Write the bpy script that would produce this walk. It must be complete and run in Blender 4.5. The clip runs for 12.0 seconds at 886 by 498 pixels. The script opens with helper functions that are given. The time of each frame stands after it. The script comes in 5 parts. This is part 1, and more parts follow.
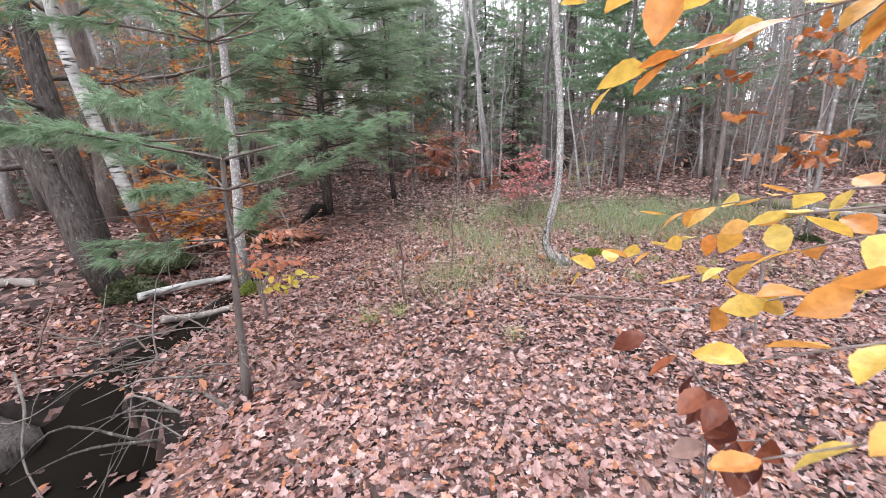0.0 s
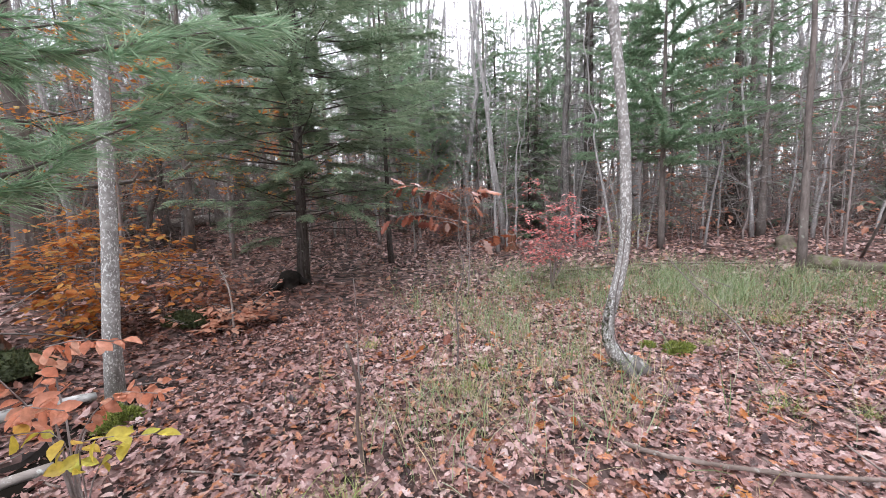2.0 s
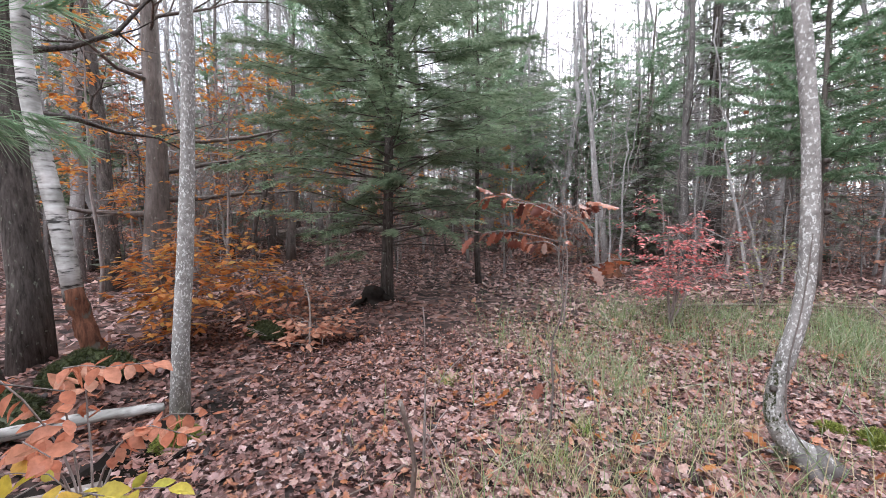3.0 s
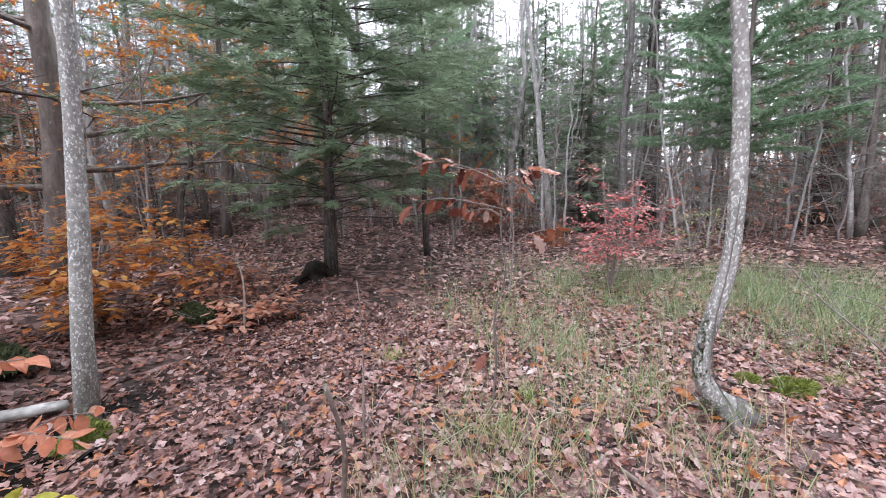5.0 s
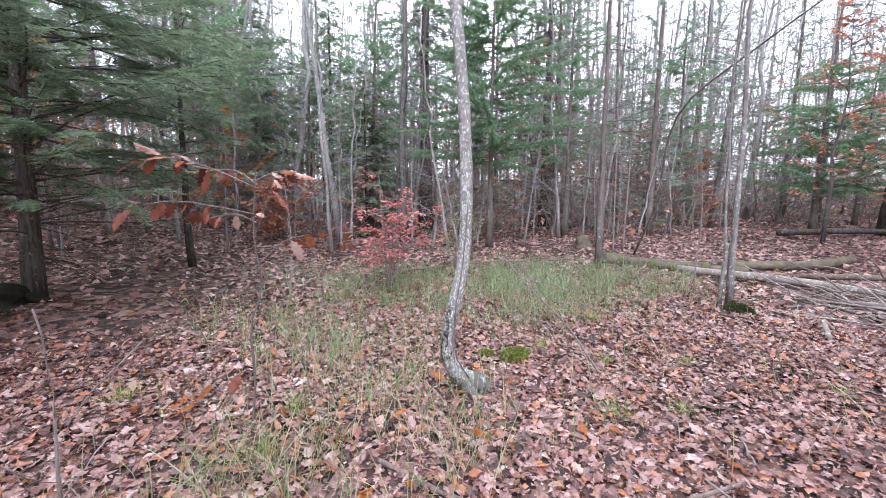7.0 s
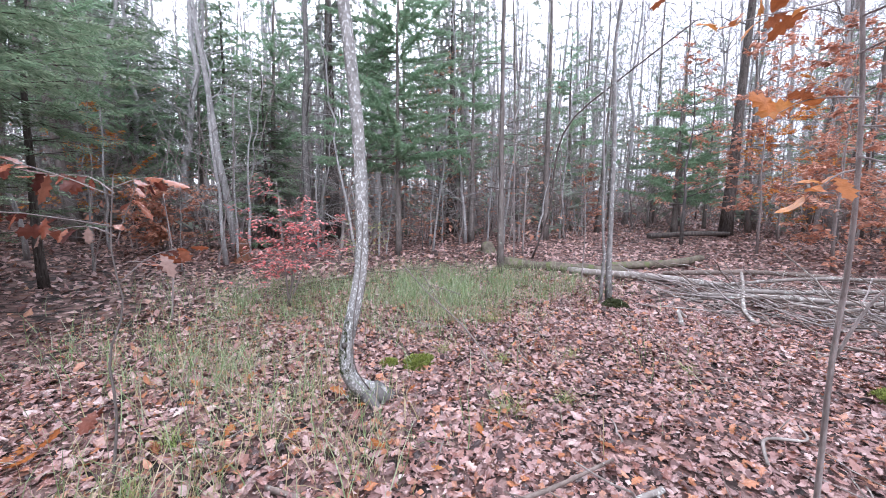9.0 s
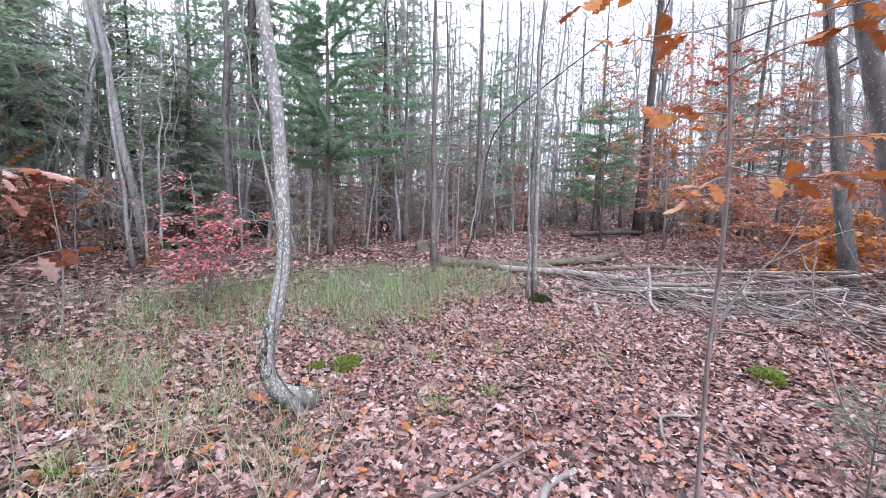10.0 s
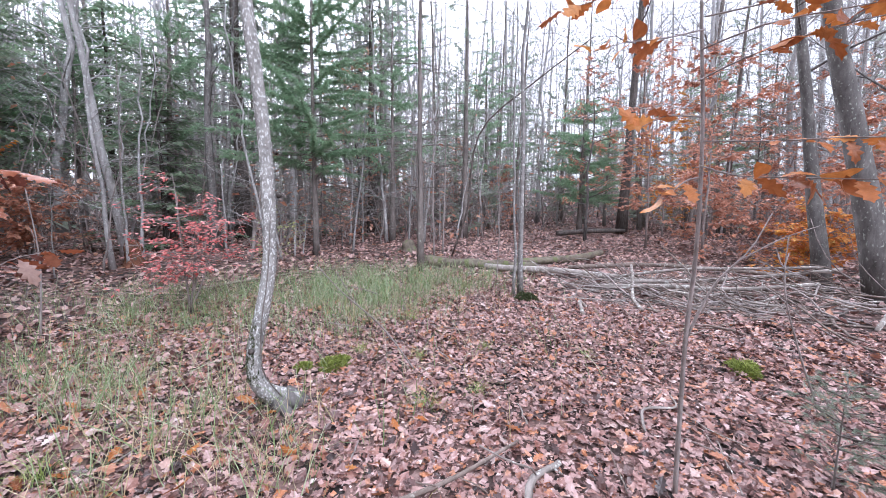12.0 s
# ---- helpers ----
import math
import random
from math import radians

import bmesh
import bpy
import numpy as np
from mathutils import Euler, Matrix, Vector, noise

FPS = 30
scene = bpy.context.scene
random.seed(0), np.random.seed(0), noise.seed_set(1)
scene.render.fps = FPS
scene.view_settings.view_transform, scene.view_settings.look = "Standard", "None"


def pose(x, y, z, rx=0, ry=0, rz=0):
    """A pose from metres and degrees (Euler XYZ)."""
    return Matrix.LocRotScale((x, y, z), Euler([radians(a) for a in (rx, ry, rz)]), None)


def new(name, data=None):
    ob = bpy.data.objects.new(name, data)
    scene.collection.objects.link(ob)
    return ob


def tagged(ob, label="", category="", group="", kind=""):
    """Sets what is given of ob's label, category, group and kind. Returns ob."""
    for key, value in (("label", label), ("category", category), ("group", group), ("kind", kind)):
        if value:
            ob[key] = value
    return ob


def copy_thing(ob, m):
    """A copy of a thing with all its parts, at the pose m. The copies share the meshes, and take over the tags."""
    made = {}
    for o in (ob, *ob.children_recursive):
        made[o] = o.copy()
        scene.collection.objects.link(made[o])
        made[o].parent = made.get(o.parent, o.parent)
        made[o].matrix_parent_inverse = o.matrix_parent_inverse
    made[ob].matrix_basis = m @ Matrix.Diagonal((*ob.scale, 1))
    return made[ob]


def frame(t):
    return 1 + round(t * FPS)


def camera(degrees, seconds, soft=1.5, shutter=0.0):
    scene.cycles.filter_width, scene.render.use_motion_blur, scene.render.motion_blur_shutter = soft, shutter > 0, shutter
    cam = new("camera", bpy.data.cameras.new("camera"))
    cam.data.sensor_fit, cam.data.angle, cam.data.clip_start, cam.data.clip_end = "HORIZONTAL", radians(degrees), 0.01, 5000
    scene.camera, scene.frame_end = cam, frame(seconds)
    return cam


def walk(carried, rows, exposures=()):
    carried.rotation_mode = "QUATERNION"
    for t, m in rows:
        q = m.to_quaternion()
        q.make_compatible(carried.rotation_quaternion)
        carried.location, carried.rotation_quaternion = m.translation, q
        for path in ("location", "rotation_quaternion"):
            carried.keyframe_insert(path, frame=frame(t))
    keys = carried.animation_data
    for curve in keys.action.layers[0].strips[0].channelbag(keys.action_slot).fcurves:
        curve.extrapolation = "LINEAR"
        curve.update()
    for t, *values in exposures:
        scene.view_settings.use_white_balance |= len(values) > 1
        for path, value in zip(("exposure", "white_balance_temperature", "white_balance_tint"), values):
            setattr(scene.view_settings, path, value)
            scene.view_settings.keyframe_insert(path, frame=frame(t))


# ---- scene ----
cam = camera(95.9, 12.0, 0.85, 0.12)
METRES, EYE, TILT, LEAN, TURN = 3.29, 1.45, 0.0, 0.0, 0.0
ROWS = [
    (0.0, 0.0, 0.0, 0.0, -0.49, -15.55, 1.77),
    (0.5, 0.0178, 0.1412, -0.0202, 0.74, -13.25, -1.59),
    (1.0, 0.0161, 0.2961, -0.0527, -7.13, -6.29, -1.69),
    (1.5, 0.0319, 0.458, -0.0771, -4.68, -5.64, 0.6),
    (2.0, 0.0339, 0.5918, -0.0721, 1.06, -6.65, 2.21),
    (2.5, 0.0239, 0.7021, -0.0686, 6.43, -4.22, 0.36),
    (2.7, 0.0233, 0.7353, -0.0752, 10.71, -3.51, 0.52),
    (4.3, 0.0220, 0.8160, -0.0895, 18.19, -6.83, 1.30),
    (4.5, 0.0221, 0.8193, -0.0909, 14.99, -7.2, 1.34),
    (5.0, 0.0384, 0.8194, -0.0923, 7.15, -7.68, 1.28),
    (5.5, 0.0561, 0.8192, -0.0924, -0.36, -7.75, 0.76),
    (6.0, 0.071, 0.8188, -0.0929, -6.32, -8.3, 0.75),
    (6.5, 0.087, 0.8167, -0.0922, -13.07, -8.11, 0.47),
    (7.0, 0.1065, 0.8093, -0.0896, -21.38, -7.36, -0.31),
    (7.2, 0.1102, 0.8054, -0.0884, -23.87, -6.97, -0.22),
    (8.8, 0.1323, 0.7906, -0.0866, -31.83, -6.19, 0.01),
    (9.0, 0.1356, 0.7894, -0.0862, -33.82, -6.2, -0.32),
    (9.5, 0.146, 0.7828, -0.085, -38.78, -5.98, 0.17),
    (10.0, 0.1502, 0.7755, -0.0856, -42.89, -6.26, -0.93),
    (10.5, 0.1536, 0.77, -0.0872, -44.89, -7.33, -0.5),
    (11.0, 0.1538, 0.7677, -0.0875, -46.01, -7.33, -0.35),
    (11.5, 0.1512, 0.7647, -0.0853, -46.76, -6.41, -0.26),
    (12.0, 0.1441, 0.7666, -0.0845, -44.78, -6.32, -0.64),
]
walk(cam, [(t, pose(0, 0, EYE, TILT, LEAN, TURN) @ pose(METRES * x, METRES * y, METRES * z, 90 + pitch, roll, yaw)) for t, x, y, z, yaw, pitch, roll in ROWS],
     exposures=[(0.0, 1.68, 6000, 13), (3.0, 1.5, 5900, 13), (7.0, 1.68, 5650, 14), (9.0, 1.68, 5500, 15), (12.0, 1.66, 5500, 15)])

# ---- world: an overcast autumn sky and a broad, weak sun behind cloud ----
world = bpy.data.worlds.new("overcast_sky")
scene.world = world
world.use_nodes = True
wn, wl = world.node_tree.nodes, world.node_tree.links
sky = wn.new("ShaderNodeTexSky")
sky.sky_type, sky.sun_disc = "NISHITA", False
sky.sun_elevation, sky.sun_rotation = radians(45), radians(20)
sky.dust_density, sky.air_density = 5.0, 1.5
cloud = wn.new("ShaderNodeHueSaturation")
cloud.inputs["Saturation"].default_value = 0.12
wl.new(sky.outputs[0], cloud.inputs["Color"])
wl.new(cloud.outputs[0], wn["Background"].inputs[0])
wn["Background"].inputs[1].default_value = 0.128
sun_data = bpy.data.lights.new("sun", "SUN")
sun_data.energy, sun_data.angle, sun_data.color = 1.4, radians(45), (1.0, 0.98, 0.95)
sun = new("sun", sun_data)
sun.matrix_world = pose(0, 0, 30, 45, 0, -20)


# ---- materials ----
def material(name):
    m = bpy.data.materials.new(name)
    m.use_nodes = True
    t = m.node_tree
    return m, t.nodes, t.links, t.nodes["Principled BSDF"]


def ramp(nodes, stops, constant=False):
    r = nodes.new("ShaderNodeValToRGB")
    if constant:
        r.color_ramp.interpolation = "CONSTANT"
    e = r.color_ramp.elements
    while len(e) < len(stops):
        e.new(0.5)
    for i, (p, c) in enumerate(stops):
        e[i].position, e[i].color = p, (*c, 1)
    return r


def noise(nodes, links, scale, detail=6.0, stretch=(1, 1, 1), rough=0.6):
    c = nodes.new("ShaderNodeTexCoord")
    mp = nodes.new("ShaderNodeMapping")
    mp.inputs["Scale"].default_value = stretch
    n = nodes.new("ShaderNodeTexNoise")
    n.inputs["Scale"].default_value, n.inputs["Detail"].default_value, n.inputs["Roughness"].default_value = scale, detail, rough
    links.new(c.outputs["Object"], mp.inputs[0])
    links.new(mp.outputs[0], n.inputs["Vector"])
    return n


def mix(nodes, links, fac, a, b, mode="MIX"):
    m = nodes.new("ShaderNodeMix")
    m.data_type, m.blend_type = "RGBA", mode
    for s, v in ((m.inputs[0], fac), (m.inputs[6], a), (m.inputs[7], b)):
        if isinstance(v, (int, float)):
            s.default_value = v
        elif isinstance(v, tuple):
            s.default_value = (*v, 1)
        else:
            links.new(v, s)
    return m.outputs[2]


def bump(nodes, links, height, strength, distance, bsdf):
    b = nodes.new("ShaderNodeBump")
    b.inputs["Strength"].default_value, b.inputs["Distance"].default_value = strength, distance
    links.new(height, b.inputs["Height"])
    links.new(b.outputs[0], bsdf.inputs["Normal"])


def leaf_material(name, stops, through_light=0.3, rough=0.55, by_object=False):
    """A thin leaf: hue by leaf, veins and blotches by noise, some light through it."""
    m, n, l, p = material(name)
    if by_object:
        src = n.new("ShaderNodeObjectInfo").outputs["Random"]
    else:
        src = n.new("ShaderNodeNewGeometry").outputs["Random Per Island"]
    r = ramp(n, stops)
    l.new(src, r.inputs[0])
    blotch = noise(n, l, 38.0, 5.0)
    dark = ramp(n, [(0.3, (0.62, 0.58, 0.55)), (0.65, (1.0, 1.0, 1.0))])
    l.new(blotch.outputs[0], dark.inputs[0])
    col = mix(n, l, 0.8, r.outputs[0], dark.outputs[0], "MULTIPLY")
    l.new(col, p.inputs["Base Color"])
    p.inputs["Roughness"].default_value = rough
    p.inputs["Specular IOR Level"].default_value = 0.5
    bump(n, l, blotch.outputs[0], 0.4, 0.01, p)
    if through_light:
        tr = n.new("ShaderNodeBsdfTranslucent")
        l.new(col, tr.inputs[0])
        ms = n.new("ShaderNodeMixShader")
        ms.inputs[0].default_value = through_light
        l.new(p.outputs[0], ms.inputs[1])
        l.new(tr.outputs[0], ms.inputs[2])
        l.new(ms.outputs[0], n["Material Output"].inputs[0])
    return m


def bark_material(name, dark, light, lichen=None, amount=0.5, scale=14.0, stretch=(1, 1, 0.25), relief=0.6, spot=22.0):
    m, n, l, p = material(name)
    a = noise(n, l, scale, 8.0, stretch, 0.7)
    r = ramp(n, [(0.3, dark), (0.7, light)])
    l.new(a.outputs[0], r.inputs[0])
    col = r.outputs[0]
    big = noise(n, l, 2.2, 3.0)
    shade = ramp(n, [(0.3, (0.7, 0.7, 0.7)), (0.7, (1.1, 1.1, 1.1))])
    l.new(big.outputs[0], shade.inputs[0])
    col = mix(n, l, 1.0, col, shade.outputs[0], "MULTIPLY")
    if lichen:
        s = noise(n, l, spot, 3.0, (1, 1, 0.6), 0.55)
        f = ramp(n, [(1 - amount, (0, 0, 0)), (1 - amount + 0.07, (1, 1, 1))])
        l.new(s.outputs[0], f.inputs[0])
        col = mix(n, l, f.outputs[0], col, lichen)
    l.new(col, p.inputs["Base Color"])
    p.inputs["Roughness"].default_value = 0.9
    p.inputs["Specular IOR Level"].default_value = 0.2
    bump(n, l, a.outputs[0], relief, 0.02, p)
    return m


LITTER = [(0.0, (0.035, 0.018, 0.016)), (0.14, (0.13, 0.062, 0.054)), (0.3, (0.3, 0.175, 0.16)), (0.42, (0.47, 0.295, 0.27)), (0.54, (0.25, 0.1, 0.075)), (0.66, (0.53, 0.365, 0.345)), (0.78, (0.34, 0.17, 0.135)), (0.88, (0.47, 0.185, 0.08)), (1.0, (0.58, 0.46, 0.44))]
M_LITTER = leaf_material("fallen_leaf", LITTER, 0.06, 0.36)
M_LITTER_OB = leaf_material("fallen_leaf_single", LITTER, 0.06, 0.36, True)
# wet leaves, their colour also darkened to stand for tree shade
M_SHADED_WET_LITTER = leaf_material("shaded_wet_rotten_leaf", [(0.0, (0.025, 0.014, 0.012)), (0.35, (0.1, 0.045, 0.036)), (0.65, (0.2, 0.095, 0.078)), (0.85, (0.27, 0.1, 0.055)), (1.0, (0.32, 0.2, 0.18))], 0.04, 0.6)
M_FAR_LITTER = leaf_material("far_leaf_litter", [(0.0, (0.13, 0.06, 0.05)), (0.4, (0.42, 0.25, 0.225)), (0.8, (0.6, 0.42, 0.385)), (1.0, (0.5, 0.26, 0.16))], 0.06, 0.45)
M_YELLOW = leaf_material("yellow_beech_leaf", [(0.0, (0.72, 0.28, 0.06)), (0.35, (0.78, 0.4, 0.1)), (0.7, (0.85, 0.58, 0.11)), (1.0, (0.8, 0.62, 0.16))], 0.4, 0.45, True)
M_CORAL = leaf_material("coral_maple_leaf", [(0.0, (0.55, 0.19, 0.1)), (0.6, (0.66, 0.28, 0.17)), (1.0, (0.68, 0.37, 0.25))], 0.35, 0.5, True)
M_LIME = leaf_material("lime_yellow_leaf", [(0.0, (0.7, 0.55, 0.07)), (0.6, (0.62, 0.62, 0.1)), (1.0, (0.75, 0.4, 0.08))], 0.4, 0.5, True)
M_BEECH = leaf_material("orange_beech_foliage", [(0.0, (0.55, 0.19, 0.06)), (0.5, (0.74, 0.31, 0.08)), (0.8, (0.82, 0.42, 0.11)), (1.0, (0.7, 0.48, 0.15))], 0.5)
M_RUST = leaf_material("rust_beech_foliage", [(0.0, (0.46, 0.19, 0.12)), (0.5, (0.64, 0.31, 0.2)), (1.0, (0.68, 0.41, 0.3))], 0.4)
M_RED = leaf_material("red_shrub_foliage", [(0.0, (0.62, 0.13, 0.13)), (0.5, (0.78, 0.26, 0.25)), (1.0, (0.8, 0.42, 0.37))], 0.35)
M_OAK = leaf_material("russet_oak_leaf", [(0.0, (0.1, 0.03, 0.025)), (0.5, (0.22, 0.065, 0.035)), (0.85, (0.36, 0.11, 0.045)), (1.0, (0.42, 0.3, 0.26))], 0.3, 0.45, True)
M_OAK_ORANGE = leaf_material("orange_oak_leaf", [(0.0, (0.26, 0.08, 0.03)), (0.5, (0.45, 0.15, 0.035)), (1.0, (0.58, 0.24, 0.06))], 0.35, 0.45, True)
M_HEMLOCK = leaf_material("hemlock_needles", [(0.0, (0.14, 0.21, 0.12)), (0.5, (0.26, 0.35, 0.22)), (1.0, (0.42, 0.5, 0.34))], 0.5, 0.6)
M_PINE = leaf_material("white_pine_needles", [(0.0, (0.2, 0.33, 0.19)), (0.6, (0.32, 0.47, 0.29)), (1.0, (0.48, 0.6, 0.42))], 0.5, 0.6)
M_SPRUCE = leaf_material("dull_conifer_needles", [(0.0, (0.22, 0.28, 0.21)), (1.0, (0.42, 0.46, 0.37))], 0.5, 0.6)
M_PALE = leaf_material("pale_green_shrub_leaf", [(0.0, (0.3, 0.34, 0.16)), (1.0, (0.48, 0.46, 0.2))], 0.4)
M_GRASS = leaf_material("grass_blade", [(0.0, (0.15, 0.22, 0.08)), (0.4, (0.25, 0.35, 0.15)), (0.75, (0.38, 0.46, 0.26)), (1.0, (0.52, 0.53, 0.4))], 0.3)
M_STRAW = leaf_material("dry_grass_blade", [(0.0, (0.36, 0.33, 0.14)), (0.5, (0.5, 0.42, 0.24)), (1.0, (0.6, 0.5, 0.33))], 0.2)
M_SEDGE = leaf_material("sedge_blade", [(0.0, (0.2, 0.3, 0.07)), (0.6, (0.36, 0.42, 0.13)), (1.0, (0.55, 0.5, 0.25))], 0.25)
M_MOSS = leaf_material("moss_tuft", [(0.0, (0.1, 0.12, 0.025)), (0.5, (0.24, 0.29, 0.05)), (1.0, (0.42, 0.45, 0.13))], 0.2)
M_DARKMOSS = leaf_material("dark_moss_tuft", [(0.0, (0.03, 0.04, 0.015)), (0.7, (0.075, 0.09, 0.03)), (1.0, (0.14, 0.14, 0.06))], 0.2)
B_MAPLE = bark_material("lichened_maple_bark", (0.2, 0.185, 0.172), (0.46, 0.44, 0.42), (0.66, 0.66, 0.64), 0.455, 26.0, (1, 1, 0.9), 0.5, 78.0)
B_GREY = bark_material("grey_bark", (0.26, 0.24, 0.235), (0.5, 0.47, 0.46), (0.52, 0.53, 0.5), 0.42)
B_ASH = bark_material("ash_grey_bark", (0.15, 0.137, 0.13), (0.37, 0.345, 0.33), (0.46, 0.46, 0.44), 0.42, 22.0, (1, 1, 0.4), 0.6, 40.0)
B_SMOOTH = bark_material("smooth_grey_bark", (0.07, 0.062, 0.058), (0.23, 0.21, 0.2), (0.31, 0.32, 0.28), 0.4, 9.0, (1, 1, 0.35), 0.7, 34.0)
B_DARK = bark_material("dark_furrowed_bark", (0.025, 0.02, 0.018), (0.2, 0.17, 0.155), (0.25, 0.26, 0.21), 0.37, 34.0, (1, 1, 0.14), 1.0, 30.0)
B_BROWN = bark_material("brown_pine_bark", (0.11, 0.092, 0.082), (0.28, 0.24, 0.22), (0.32, 0.33, 0.28), 0.36, 18.0, (1, 1, 0.22), 0.8)
B_TWIG = bark_material("twig_bark", (0.2, 0.165, 0.15), (0.42, 0.36, 0.34), None, 0.5, 40.0)
B_PALEWOOD = bark_material("weathered_pale_wood", (0.2, 0.165, 0.145), (0.44, 0.385, 0.35), (0.55, 0.54, 0.5), 0.42, 10.0, (0.4, 1, 1), 0.4)
B_STICK = bark_material("brown_dead_stick", (0.12, 0.09, 0.075), (0.3, 0.235, 0.205), (0.42, 0.4, 0.36), 0.38, 16.0, (1, 1, 1), 0.4)
B_ROT = bark_material("rotten_red_wood", (0.05, 0.02, 0.014), (0.34, 0.15, 0.09), (0.12, 0.1, 0.08), 0.42, 30.0, (1, 1, 0.16), 1.0, 12.0)
B_MOSSLOG = bark_material("mossy_log_bark", (0.1, 0.085, 0.06), (0.24, 0.2, 0.16), (0.14, 0.15, 0.07), 0.45, 9.0, (1, 1, 1), 0.7, 7.0)


def birch_material():
    m, n, l, p = material("white_birch_bark")
    a = noise(n, l, 5.0, 4.0, (1, 1, 5.5), 0.6)
    r = ramp(n, [(0.36, (0.05, 0.045, 0.04)), (0.46, (0.55, 0.52, 0.5)), (0.7, (0.78, 0.77, 0.75))])
    l.new(a.outputs[0], r.inputs[0])
    g = noise(n, l, 3.0, 4.0)
    gr = ramp(n, [(0.42, (0.25, 0.25, 0.22)), (0.6, (1, 1, 1))])
    l.new(g.outputs[0], gr.inputs[0])
    l.new(mix(n, l, 0.7, r.outputs[0], gr.outputs[0], "MULTIPLY"), p.inputs["Base Color"])
    p.inputs["Roughness"].default_value = 0.7
    bump(n, l, a.outputs[0], 0.4, 0.01, p)
    return m


def ground_material():
    """Damp soil and decayed leaf flakes under the litter."""
    m, n, l, p = material("forest_floor")
    c = n.new("ShaderNodeTexCoord")
    wob = noise(n, l, 6.0, 4.0)
    vec = mix(n, l, 0.06, c.outputs["Object"], wob.outputs["Color"])
    v = n.new("ShaderNodeTexVoronoi")
    v.inputs["Scale"].default_value = 11.0
    l.new(vec, v.inputs["Vector"])
    sep = n.new("ShaderNodeSeparateColor")
    l.new(v.outputs["Color"], sep.inputs[0])
    r = ramp(n, [(0.0, (0.02, 0.013, 0.011)), (0.35, (0.08, 0.045, 0.037)), (0.65, (0.2, 0.115, 0.098)), (0.9, (0.36, 0.235, 0.21)), (1.0, (0.25, 0.11, 0.065))])
    l.new(sep.outputs[0], r.inputs[0])
    big = noise(n, l, 0.6, 5.0)
    shade = ramp(n, [(0.3, (0.6, 0.55, 0.52)), (0.7, (1, 1, 1))])
    l.new(big.outputs[0], shade.inputs[0])
    fine = noise(n, l, 60.0, 5.0)
    fr = ramp(n, [(0.3, (0.5, 0.5, 0.5)), (0.6, (1, 1, 1))])
    l.new(fine.outputs[0], fr.inputs[0])
    col = mix(n, l, 1.0, r.outputs[0], shade.outputs[0], "MULTIPLY")
    col = mix(n, l, 0.8, col, fr.outputs[0], "MULTIPLY")
    l.new(col, p.inputs["Base Color"])
    p.inputs["Roughness"].default_value = 0.85
    bump(n, l, v.outputs["Distance"], 0.6, 0.03, p)
    return m


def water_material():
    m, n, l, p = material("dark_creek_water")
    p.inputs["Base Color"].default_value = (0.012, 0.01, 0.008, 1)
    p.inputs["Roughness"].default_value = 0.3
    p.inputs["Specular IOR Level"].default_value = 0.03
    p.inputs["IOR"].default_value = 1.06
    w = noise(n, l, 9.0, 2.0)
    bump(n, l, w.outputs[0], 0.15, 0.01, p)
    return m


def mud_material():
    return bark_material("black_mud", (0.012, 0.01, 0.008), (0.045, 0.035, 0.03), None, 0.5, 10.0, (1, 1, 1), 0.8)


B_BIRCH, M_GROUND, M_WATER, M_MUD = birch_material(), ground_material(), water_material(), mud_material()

# ---- mesh tools ----
rng = np.random.default_rng(7)


